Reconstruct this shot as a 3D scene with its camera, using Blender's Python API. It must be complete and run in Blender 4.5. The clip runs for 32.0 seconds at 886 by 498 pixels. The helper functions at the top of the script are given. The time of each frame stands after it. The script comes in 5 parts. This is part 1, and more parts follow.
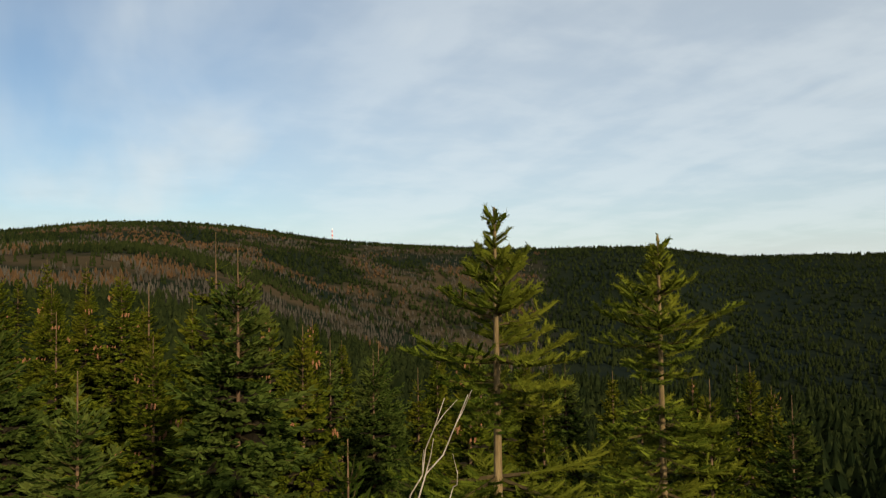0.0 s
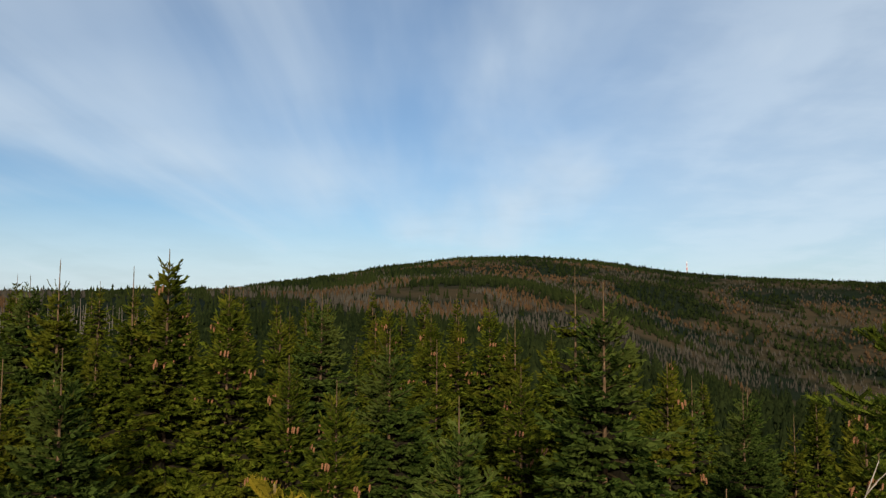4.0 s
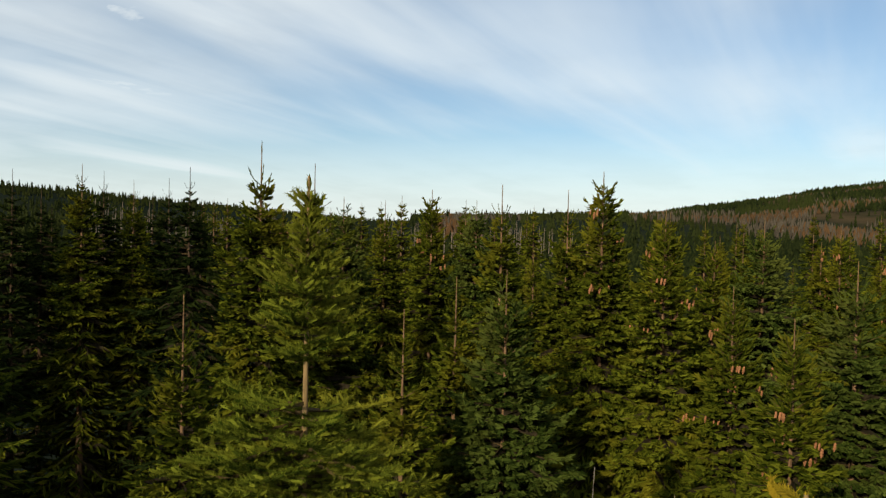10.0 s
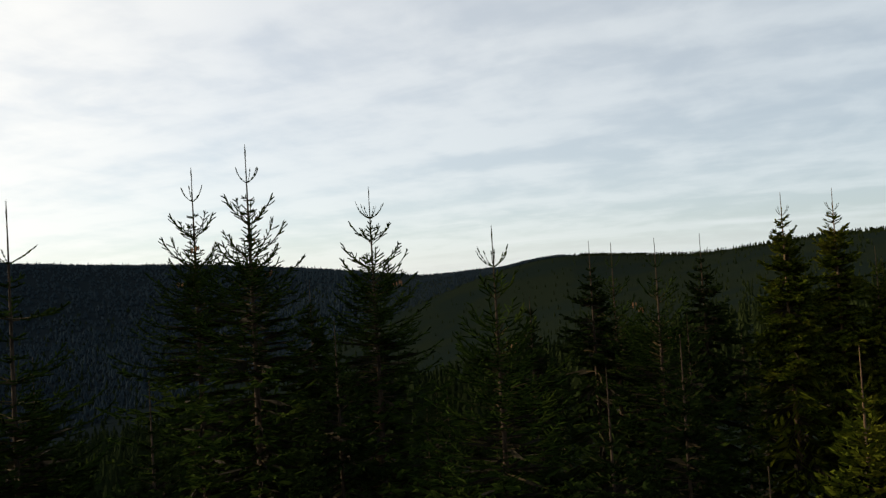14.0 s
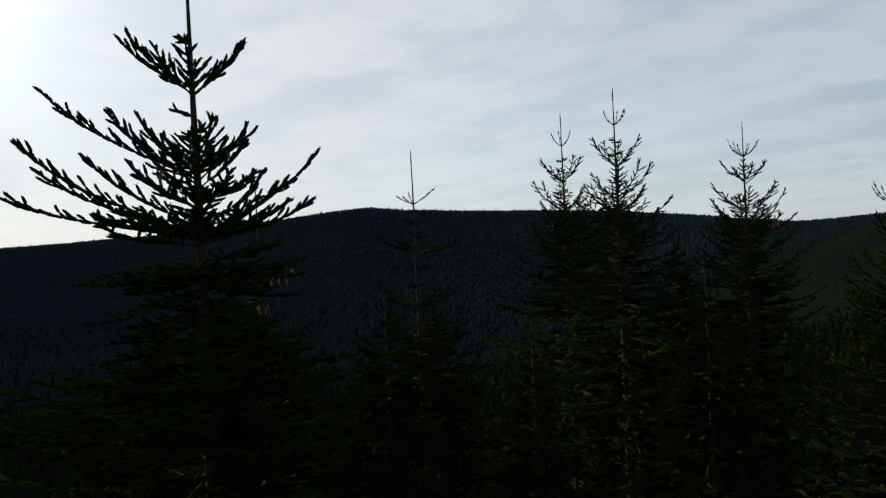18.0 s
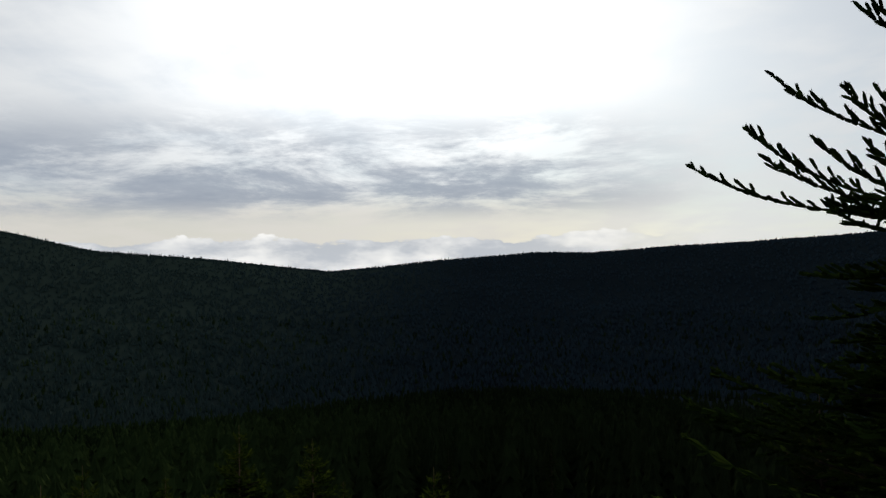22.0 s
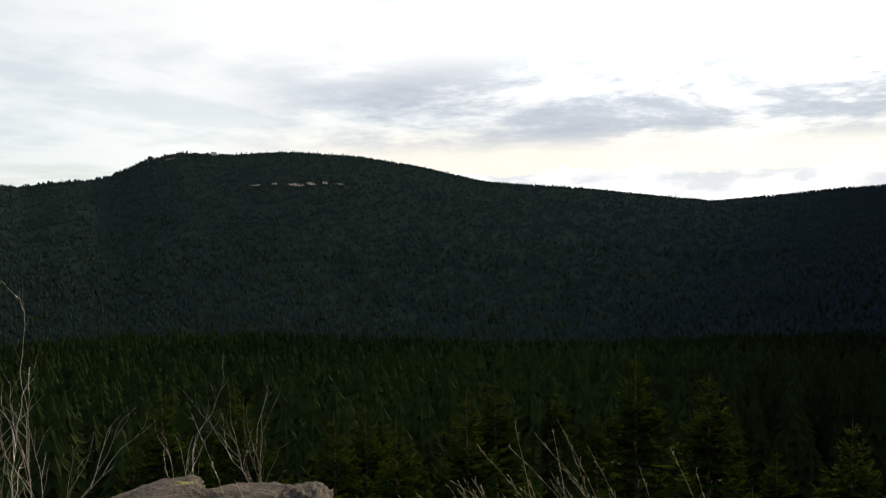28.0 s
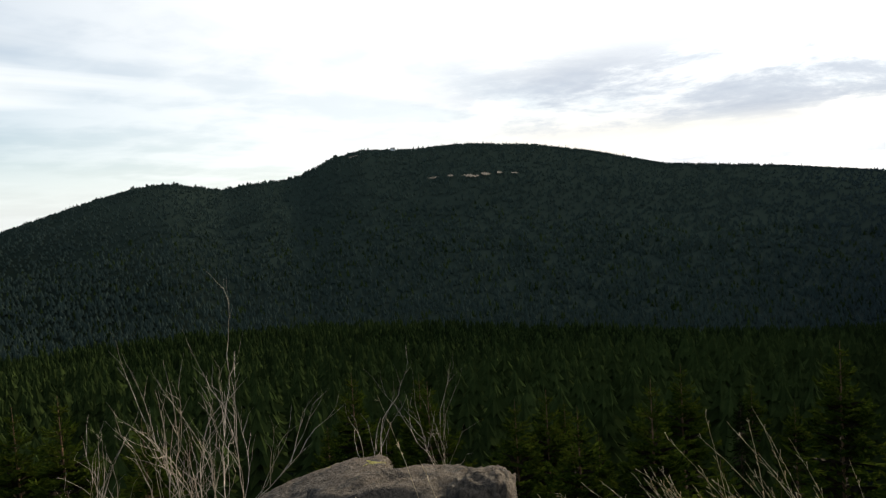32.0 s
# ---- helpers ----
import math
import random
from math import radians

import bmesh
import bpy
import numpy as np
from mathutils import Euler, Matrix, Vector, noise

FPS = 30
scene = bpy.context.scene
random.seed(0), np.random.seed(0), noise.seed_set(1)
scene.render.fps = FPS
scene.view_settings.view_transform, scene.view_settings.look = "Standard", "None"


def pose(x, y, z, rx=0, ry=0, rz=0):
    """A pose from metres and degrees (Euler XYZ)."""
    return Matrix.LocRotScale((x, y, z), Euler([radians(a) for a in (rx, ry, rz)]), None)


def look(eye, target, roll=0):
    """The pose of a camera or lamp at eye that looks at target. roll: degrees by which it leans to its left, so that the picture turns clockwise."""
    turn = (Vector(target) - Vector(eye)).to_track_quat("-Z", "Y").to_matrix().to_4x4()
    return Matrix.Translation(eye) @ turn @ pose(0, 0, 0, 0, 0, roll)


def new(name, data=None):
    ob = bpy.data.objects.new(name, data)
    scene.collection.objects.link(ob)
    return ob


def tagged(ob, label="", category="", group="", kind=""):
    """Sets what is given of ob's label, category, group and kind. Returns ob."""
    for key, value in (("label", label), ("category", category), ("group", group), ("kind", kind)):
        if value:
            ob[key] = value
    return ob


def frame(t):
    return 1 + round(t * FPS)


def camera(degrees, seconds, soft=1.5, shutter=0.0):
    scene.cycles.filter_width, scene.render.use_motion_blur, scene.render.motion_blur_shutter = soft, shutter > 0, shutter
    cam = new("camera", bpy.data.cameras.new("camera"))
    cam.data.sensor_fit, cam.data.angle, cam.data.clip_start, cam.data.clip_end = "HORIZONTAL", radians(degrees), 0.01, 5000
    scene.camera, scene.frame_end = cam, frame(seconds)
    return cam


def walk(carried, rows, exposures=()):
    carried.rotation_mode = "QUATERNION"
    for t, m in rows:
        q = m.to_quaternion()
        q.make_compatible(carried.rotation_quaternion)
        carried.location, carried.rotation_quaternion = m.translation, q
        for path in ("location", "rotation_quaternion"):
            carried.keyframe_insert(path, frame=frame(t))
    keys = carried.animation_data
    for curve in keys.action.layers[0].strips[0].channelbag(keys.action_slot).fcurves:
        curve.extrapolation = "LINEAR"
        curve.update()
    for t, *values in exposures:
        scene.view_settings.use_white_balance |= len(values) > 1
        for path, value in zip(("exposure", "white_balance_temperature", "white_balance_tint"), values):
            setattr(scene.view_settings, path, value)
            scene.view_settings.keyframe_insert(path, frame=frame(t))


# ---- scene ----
# A viewpoint on a granite outcrop at treetop height, turned slowly round on the spot.
# Bearings run anticlockwise from +Y, in degrees.

# ---- camera ----
cam = camera(59.4, 32.0, soft=1.3)
ROWS = [  # seconds, x, y, z, bearing, tilt, lean
    (0.0, 0.040, 0.138, -0.016, -22.34, 2.14, 0.73),
    (0.5, 0.031, 0.166, -0.018, -19.71, 1.95, 0.73),
    (1.0, 0.021, 0.181, -0.022, -14.03, 2.03, 1.60),
    (1.5, 0.031, 0.175, -0.021, -7.04, 2.31, 1.43),
    (2.0, 0.010, 0.188, -0.009, -9.59, 2.55, 1.77),
    (2.5, -0.024, 0.221, -0.012, -4.49, 0.47, 2.13),
    (3.0, -0.028, 0.215, -0.007, -0.03, 4.30, 0.18),
    (3.5, -0.034, 0.211, -0.011, 2.29, 4.63, -0.34),
    (5.5, -0.025, 0.185, -0.011, 4.35, 5.05, 0.01),
    (6.0, -0.033, 0.205, -0.016, 6.98, 3.53, 1.75),
    (6.5, -0.059, 0.194, -0.014, 19.29, 4.14, 1.76),
    (7.0, -0.061, 0.195, -0.023, 28.65, 2.37, 3.18),
    (7.5, -0.095, 0.214, -0.034, 24.72, -1.20, 0.77),
    (8.0, -0.128, 0.244, -0.040, 22.98, -1.41, -0.22),
    (8.5, -0.159, 0.305, -0.046, 22.18, -2.56, -0.45),
    (9.0, -0.201, 0.470, -0.048, 28.08, -0.59, 2.06),
    (9.5, -0.205, 0.534, -0.008, 34.58, -0.09, 2.79),
    (10.0, -0.270, 0.568, -0.002, 33.56, -1.35, -1.38),
    (10.5, -0.268, 0.589, -0.004, 42.53, -4.72, 0.30),
    (11.0, -0.252, 0.619, 0.007, 55.68, -1.91, 1.46),
    (11.5, -0.222, 0.576, 0.014, 60.90, -0.76, 0.51),
    (12.0, -0.209, 0.545, 0.023, 64.74, -1.49, 1.41),
    (12.5, -0.216, 0.522, 0.020, 74.82, -0.81, 3.38),
    (13.0, -0.320, 0.313, -0.024, 81.77, -1.45, 4.55),
    (13.5, -0.417, 0.177, -0.050, 90.63, -1.50, 3.86),
    (14.0, -0.464, -0.072, 0.105, 109.95, 1.89, 3.44),
    (14.5, -0.378, -0.025, 0.053, 124.84, 0.99, 2.21),
    (15.0, -0.407, -0.198, 0.057, 137.02, -1.13, 2.59),
    (15.5, -0.338, -0.168, 0.075, 143.11, 2.10, 0.84),
    (17.5, -0.319, -0.114, 0.048, 140.18, -0.27, 2.07),
    (18.0, -0.270, -0.051, 0.044, 136.24, -0.65, 2.93),
    (18.5, -0.291, -0.049, 0.030, 136.42, -2.59, 2.36),
    (19.0, -0.304, -0.105, 0.001, 145.85, -1.51, 1.68),
    (19.5, -0.275, -0.166, 0.003, 152.39, -1.27, 2.02),
    (20.0, -0.220, -0.121, -0.004, 154.32, -1.02, 2.54),
    (20.5, -0.268, -0.133, -0.029, 161.65, -0.78, 3.15),
    (21.0, -0.301, -0.300, 0.008, 164.80, -1.71, 2.94),
    (21.5, -0.213, -0.397, -0.011, 171.81, -2.91, -0.85),
    (22.0, -0.122, -0.476, -0.011, 183.60, 1.00, 1.02),
    (22.5, 0.030, -0.457, -0.005, 196.89, 2.87, 1.66),
    (23.0, 0.091, -0.444, -0.002, 200.53, 0.18, 0.92),
    (23.5, 0.115, -0.436, -0.000, 200.47, -0.88, 1.06),
    (24.0, 0.137, -0.425, 0.002, 200.80, -2.73, 2.19),
    (24.5, 0.184, -0.407, 0.004, 204.26, -3.34, 2.14),
    (25.0, 0.233, -0.388, 0.009, 207.98, -3.33, 1.73),
    (25.5, 0.249, -0.388, 0.013, 211.04, -3.46, 1.78),
    (27.5, 0.221, -0.416, 0.005, 211.58, -3.88, 1.82),
    (28.0, 0.237, -0.396, 0.012, 211.09, -3.68, 1.19),
    (28.5, 0.267, -0.438, -0.012, 214.11, -3.77, 2.81),
    (29.0, 0.273, -0.404, 0.001, 216.32, -2.71, 2.19),
    (29.5, 0.267, -0.400, 0.007, 217.02, -3.16, 1.91),
    (30.0, 0.287, -0.430, -0.008, 214.18, -3.75, 1.71),
    (30.5, 0.292, -0.440, -0.015, 216.13, -3.98, 2.22),
    (31.0, 0.334, -0.433, -0.004, 220.79, -3.78, 2.32),
    (31.5, 0.331, -0.413, -0.012, 227.85, -2.97, 3.75),
    (32.0, 0.258, -0.425, -0.008, 224.09, -4.02, 3.69),
]
EXPOSURES = [(0.0, 0.1, 6850, 10), (3.0, 0.1, 6450, 10), (6.0, -0.3, 5550, 10), (7.0, -0.33, 5350, 10), (8.0, 0.15, 6350, 10), (9.0, 0.4, 6900, 10), (10.0, 0.3, 6800, 10), (11.0, 0.6, 7200, 10), (12.0, 0.5, 6950, 10), (13.0, 0.35, 6650, 10),
             (14.0, 0.12, 6650, 10), (15.0, -0.1, 6450, 10), (17.4, -0.33, 6200, 10), (18.2, -0.33, 6150, 10), (19.0, 0.0, 6400, 10), (21.0, -0.15, 6350, 10), (22.0, -0.52, 6200, 10), (23.0, -0.9, 6100, 10), (24.0, -0.74, 6100, 10), (25.0, -0.35, 6200, 10), (28.0, 0.1, 6450, 10), (32.0, 0.3, 6450, 10)]
walk(cam, [(t, pose(x, y, z, 0, 0, b) @ pose(0, 0, 0, 90 + p) @ pose(0, 0, 0, 0, 0, -r)) for t, x, y, z, b, p, r in ROWS], EXPOSURES)

# ---- light ----
SUN_BEARING, SUN_HEIGHT = 186.0, 21.0


def bearing(b, r=1.0, z=0.0):
    return Vector((-math.sin(radians(b)) * r, math.cos(radians(b)) * r, z))


sun_way = (bearing(SUN_BEARING, math.cos(radians(SUN_HEIGHT))) + Vector((0, 0, math.sin(radians(SUN_HEIGHT))))).normalized()
sun_data = bpy.data.lights.new("sun", "SUN")
sun_data.energy, sun_data.angle, sun_data.color = 4.6, radians(0.8), (1.0, 0.83, 0.60)
sun = new("sun", sun_data)
sun.matrix_world = look(sun_way * 50, (0, 0, 0))


class Nodes:
    """Short hand for building a node tree."""

    def __init__(self, tree):
        self.tree = tree
        tree.nodes.clear()

    def add(self, kind, ins=None):
        n = self.tree.nodes.new(kind)
        for k, v in (ins or {}).items():
            self.put(n.inputs[k], v)
        return n

    def put(self, socket, v):
        if isinstance(v, bpy.types.NodeSocket):
            self.tree.links.new(v, socket)
        else:
            socket.default_value = v

    def math(self, op, a, b=0.0, c=0.0, clamp=False):
        n = self.add("ShaderNodeMath", {0: a, 1: b, 2: c})
        n.operation, n.use_clamp = op, clamp
        return n.outputs[0]

    def vec(self, op, a, b=(0, 0, 0)):
        n = self.add("ShaderNodeVectorMath", {0: a, 1: b})
        n.operation = op
        return n.outputs["Value"] if op in ("DOT_PRODUCT", "LENGTH") else n.outputs["Vector"]

    def noise(self, vector, scale, detail=4.0, rough=0.55, distortion=0.0):
        n = self.add("ShaderNodeTexNoise", {"Scale": scale, "Detail": detail, "Roughness": rough, "Distortion": distortion})
        if vector is not None:
            self.put(n.inputs["Vector"], vector)
        return n.outputs["Fac"]

    def span(self, x, lo, hi, a=0.0, b=1.0, smooth=True):
        n = self.add("ShaderNodeMapRange", {"Value": x, "From Min": lo, "From Max": hi, "To Min": a, "To Max": b})
        n.interpolation_type = "SMOOTHSTEP" if smooth else "LINEAR"
        return n.outputs["Result"]

    def mix(self, f, a, b, blend="MIX"):
        n = self.add("ShaderNodeMix")
        n.data_type, n.blend_type = "RGBA", blend
        for k, v in ((0, f), (6, a), (7, b)):
            if not isinstance(v, bpy.types.NodeSocket) and k > 0 and len(v) == 3:
                v = (*v, 1.0)
            self.put(n.inputs[k], v)
        return n.outputs[2]


def make_world():
    world = bpy.data.worlds.new("sky")
    world.use_nodes = True
    scene.world = world
    n = Nodes(world.node_tree)
    way = n.vec("NORMALIZE", n.add("ShaderNodeTexCoord").outputs["Generated"])
    z = n.add("ShaderNodeSeparateXYZ", {0: way}).outputs[2]
    sky = n.add("ShaderNodeTexSky")
    sky.sky_type, sky.sun_disc, sky.sun_elevation, sky.sun_rotation = "NISHITA", False, radians(SUN_HEIGHT), radians(SUN_BEARING)
    sky.altitude, sky.air_density, sky.dust_density, sky.ozone_density = 900.0, 1.0, 1.2, 1.5
    n.put(sky.inputs["Vector"], way)
    clear = n.mix(1.0, sky.outputs[0], (0.078, 0.094, 0.103), "MULTIPLY")
    near_sun = n.vec("DOT_PRODUCT", way, tuple(sun_way))
    glow = n.math("MULTIPLY", n.math("POWER", n.math("MAXIMUM", near_sun, 0.0), 17.0), n.span(z, 0.03, 0.24, 0.25, 1.0))
    wide = n.span(near_sun, -0.5, 1.0, 0.0, 1.0)
    # high streaks and patches of thin cloud, as on a flat layer far overhead
    flat = n.vec("DIVIDE", way, n.add("ShaderNodeCombineXYZ", {0: n.math("ADD", n.math("MAXIMUM", z, 0.0), 0.13),
                                                               1: n.math("ADD", n.math("MAXIMUM", z, 0.0), 0.13), 2: 1.0}).outputs[0])
    turned = n.add("ShaderNodeMapping", {"Vector": flat, "Rotation": (0, 0, radians(4)), "Scale": (1.7, 0.34, 0.0)}).outputs[0]
    streak = n.noise(turned, 0.9, 5.0, 0.5, 0.4)
    patch = n.noise(n.vec("MULTIPLY", flat, (1, 1, 0)), 0.42, 2.0, 0.5)
    puff = n.noise(n.vec("MULTIPLY", flat, (1, 1, 0)), 3.0, 6.0, 0.55, 0.2)
    veil = n.span(n.math("ADD", n.math("MULTIPLY", streak, 0.55), n.math("MULTIPLY", patch, 0.6)), 0.42, 0.80, 0.06, 0.88)
    sheet = n.math("MAXIMUM", n.span(n.vec("DOT_PRODUCT", way, tuple(bearing(104))), 0.45, 0.9, 0.0, 0.66), n.span(n.vec("DOT_PRODUCT", way, tuple(bearing(-42))), 0.62, 0.95, 0.0, 0.62))
    lumps = n.math("MULTIPLY", n.span(puff, 0.55, 0.68, 0.0, 0.7), n.span(patch, 0.50, 0.62))
    wisp = n.span(n.math("ADD", n.math("MULTIPLY", streak, 0.6), n.math("MULTIPLY", puff, 0.4)), 0.38, 0.58)
    cover = n.math("MAXIMUM", n.math("MAXIMUM", veil, n.math("MULTIPLY", sheet, n.math("ADD", 0.88, n.math("MULTIPLY", wisp, 0.22)))), lumps)
    cover = n.math("MAXIMUM", cover, n.math("MULTIPLY", n.span(near_sun, -0.15, 0.8, 0.0, 0.92), n.math("ADD", 0.80, n.math("MULTIPLY", wisp, 0.2))))
    haze = n.span(z, 0.0, 0.17, 0.75, 0.0)
    cover = n.math("MAXIMUM", cover, haze)
    lit = n.math("ADD", n.math("ADD", 0.95, n.math("MULTIPLY", wisp, 0.10)), n.math("ADD", n.math("MULTIPLY", glow, 1.7), n.math("MULTIPLY", wide, 0.30)))
    white = n.mix(wide, (0.655, 0.72, 0.755), (0.75, 0.74, 0.71))
    cloud = n.vec("MULTIPLY", white, n.add("ShaderNodeCombineXYZ", {0: lit, 1: lit, 2: lit}).outputs[0])
    col = n.mix(cover, clear, cloud)
    # grey cloud bank low towards the sun, ragged on both edges
    long = n.add("ShaderNodeMapping", {"Vector": way, "Scale": (4.0, 4.0, 17.0)}).outputs[0]
    rag = n.noise(long, 1.15, 9.0, 0.66, 0.25)
    band = n.math("MULTIPLY", n.span(z, 0.045, 0.085), n.span(z, 0.12, 0.22, 1.0, 0.0))
    toward = n.span(n.vec("DOT_PRODUCT", way, tuple(bearing(196))), 0.82, 0.96)
    bank = n.math("MULTIPLY", n.math("MULTIPLY", n.span(rag, 0.36, 0.56), band), toward)
    cream = n.math("MULTIPLY", n.math("MULTIPLY", n.span(z, 0.0, 0.03), n.span(z, 0.06, 0.11, 1.0, 0.0)), toward)
    col = n.mix(n.math("MULTIPLY", cream, 0.55), col, (0.98, 0.88, 0.72))
    col = n.mix(n.math("MULTIPLY", bank, 0.82), col, n.mix(n.span(rag, 0.45, 0.7), (0.52, 0.57, 0.64), (0.34, 0.40, 0.50)))
    # a sea of low cloud along the horizon
    roll = n.noise(n.add("ShaderNodeMapping", {"Vector": way, "Scale": (9.0, 9.0, 22.0)}).outputs[0], 1.4, 6.0, 0.55)
    top = n.math("ADD", 0.009, n.math("MULTIPLY", roll, 0.050))
    sea = n.math("MULTIPLY", n.span(n.math("SUBTRACT", top, z), 0.0, 0.003), toward)
    shade = n.mix(n.span(roll, 0.35, 0.7), (0.72, 0.75, 0.79), (1.45, 1.40, 1.30))
    col = n.mix(n.math("MULTIPLY", sea, 0.9), col, shade)
    bg = n.add("ShaderNodeBackground", {"Color": col, "Strength": 1.0})
    out = n.add("ShaderNodeOutputWorld", {"Surface": bg.outputs[0]})
    return world


make_world()


# ---- materials ----
def material(name):
    m = bpy.data.materials.new(name)
    m.use_nodes = True
    return m, Nodes(m.node_tree)


def finish(n, colour, rough=0.8, bump=None, strength=0.3, metal=0.0, through_light=0.0, spec=0.3, distance=0.02):
    b = n.add("ShaderNodeBsdfPrincipled", {"Base Color": colour, "Roughness": rough, "Metallic": metal, "Specular IOR Level": spec})
    if bump is not None:
        n.put(b.inputs["Normal"], n.add("ShaderNodeBump", {"Height": bump, "Strength": strength, "Distance": distance}).outputs[0])
    shader = b.outputs[0]
    if through_light:
        t = n.add("ShaderNodeBsdfTranslucent", {"Color": colour})
        shader = n.add("ShaderNodeMixShader", {0: through_light, 1: shader, 2: t.outputs[0]}).outputs[0]
    n.add("ShaderNodeOutputMaterial", {"Surface": shader})


def matt(n, colour, bump=None, distance=0.1):
    b = n.add("ShaderNodeBsdfDiffuse", {"Color": colour, "Roughness": 0.6})
    if bump is not None:
        n.put(b.inputs["Normal"], n.add("ShaderNodeBump", {"Height": bump, "Strength": 0.6, "Distance": distance}).outputs[0])
    n.add("ShaderNodeOutputMaterial", {"Surface": b.outputs[0]})


def needle_material(name, dark, light, tip, rough=0.5, glow=0.09):
    m, n = material(name)
    rnd = n.add("ShaderNodeNewGeometry").outputs["Random Per Island"]
    own = n.add("ShaderNodeObjectInfo").outputs["Random"]
    place = n.add("ShaderNodeTexCoord").outputs["Object"]
    c = n.mix(n.math("POWER", rnd, 1.3), dark, light)
    c = n.mix(n.span(n.noise(place, 2.2, 3.0), 0.45, 0.75, 0.0, 0.7), c, tip)
    c = n.mix(n.math("MULTIPLY", own, 0.35), c, dark)
    d = n.add("ShaderNodeBsdfDiffuse", {"Color": c, "Roughness": rough})
    t = n.add("ShaderNodeBsdfTranslucent", {"Color": c})
    n.add("ShaderNodeOutputMaterial", {"Surface": n.add("ShaderNodeMixShader", {0: glow, 1: d.outputs[0], 2: t.outputs[0]}).outputs[0]})
    return m


NEEDLE = needle_material("spruce_needles", (0.010, 0.018, 0.002), (0.098, 0.116, 0.011), (0.135, 0.124, 0.011), glow=0.18)
NEEDLE_COOL = needle_material("grey_green_spruce_needles", (0.009, 0.018, 0.003), (0.075, 0.104, 0.020), (0.100, 0.116, 0.024), glow=0.14)
# shaded copy of the spruce needles: the darkness of shade is in the colour
NEEDLE_SHADED = needle_material("shaded_spruce_needles", (0.005, 0.010, 0.003), (0.022, 0.034, 0.008), (0.020, 0.028, 0.006), glow=0.14)
# copy for trees against the sun: colour darkened as backlit, translucency raised for rims
NEEDLE_BACKLIT = needle_material("backlit_spruce_needles", (0.006, 0.013, 0.003), (0.042, 0.068, 0.012), (0.048, 0.064, 0.010), glow=0.34)
NEEDLE_MID = needle_material("slope_spruce_needles", (0.014, 0.026, 0.004), (0.060, 0.088, 0.012), (0.070, 0.085, 0.011), glow=0.30)
NEEDLE_FIR = needle_material("fir_needles", (0.016, 0.030, 0.004), (0.138, 0.164, 0.018), (0.182, 0.180, 0.020), glow=0.18)
NEEDLE_GOLD = needle_material("golden_fir_needles", (0.070, 0.062, 0.006), (0.24, 0.185, 0.016), (0.28, 0.20, 0.018))


def wood_material(name, a, b, scale=30.0, rough=0.85, spec=0.06):
    m, n = material(name)
    place = n.add("ShaderNodeTexCoord").outputs["Object"]
    long = n.add("ShaderNodeMapping", {"Vector": place, "Scale": (1.0, 1.0, 0.25)}).outputs[0]
    f = n.noise(long, scale, 6.0, 0.65)
    c = n.mix(n.span(f, 0.3, 0.7), a, b)
    c = n.mix(n.span(n.noise(place, 3.0, 3.0), 0.5, 0.8, 0.0, 0.6), c, a)
    finish(n, c, rough, f, 0.5, spec=spec)
    return m


BARK = wood_material("orange_brown_bark", (0.060, 0.038, 0.022), (0.19, 0.120, 0.066))
# same bark with shade painted in, for trunks under shaded or backlit crowns
SHADED_BARK = wood_material("shaded_brown_bark", (0.022, 0.016, 0.011), (0.070, 0.048, 0.030))
TWIG = wood_material("twig_bark", (0.030, 0.024, 0.010), (0.075, 0.052, 0.022))
YOUNG_BARK = wood_material("pale_young_bark", (0.10, 0.070, 0.032), (0.23, 0.165, 0.080))
GREY_TWIG = wood_material("grey_dead_twigs", (0.055, 0.048, 0.040), (0.14, 0.122, 0.10))
DEADWOOD = wood_material("bleached_dead_wood", (0.22, 0.18, 0.14), (0.42, 0.36, 0.29), 40.0)
BIRCH = wood_material("pale_birch_twigs", (0.20, 0.15, 0.10), (0.50, 0.41, 0.30), 40.0, 0.4, 0.6)
STRAW = wood_material("dry_grass_straw", (0.48, 0.35, 0.17), (0.72, 0.58, 0.34), 60.0, 0.38, 0.6)
# near-black filling for the crowns, in place of the shade between the boughs
INNER = wood_material("crown_shade_fill", (0.010, 0.009, 0.005), (0.026, 0.021, 0.012))
CONE = wood_material("cone_scales", (0.15, 0.070, 0.032), (0.34, 0.165, 0.080), 50.0, 0.6)


def granite_material():
    m, n = material("lichened_granite")
    place = n.add("ShaderNodeTexCoord").outputs["Object"]
    grain = n.noise(place, 60.0, 8.0, 0.7)
    cloudy = n.noise(place, 3.5, 5.0, 0.6)
    spot = n.noise(place, 11.0, 6.0, 0.65, 0.8)
    c = n.mix(n.span(grain, 0.35, 0.65), (0.036, 0.029, 0.022), (0.135, 0.108, 0.080))
    c = n.mix(n.span(cloudy, 0.4, 0.7, 0.0, 0.6), c, (0.15, 0.114, 0.075))
    c = n.mix(n.span(spot, 0.52, 0.62, 0.0, 0.8), c, (0.024, 0.022, 0.019))
    c = n.mix(n.span(n.noise(place, 6.0, 4.0, 0.6, 0.5), 0.64, 0.70, 0.0, 0.8), c, (0.30, 0.29, 0.05))
    finish(n, c, 0.85, n.math("ADD", grain, n.math("MULTIPLY", spot, 2.5)), 1.0, distance=0.03)
    return m


GRANITE = granite_material()


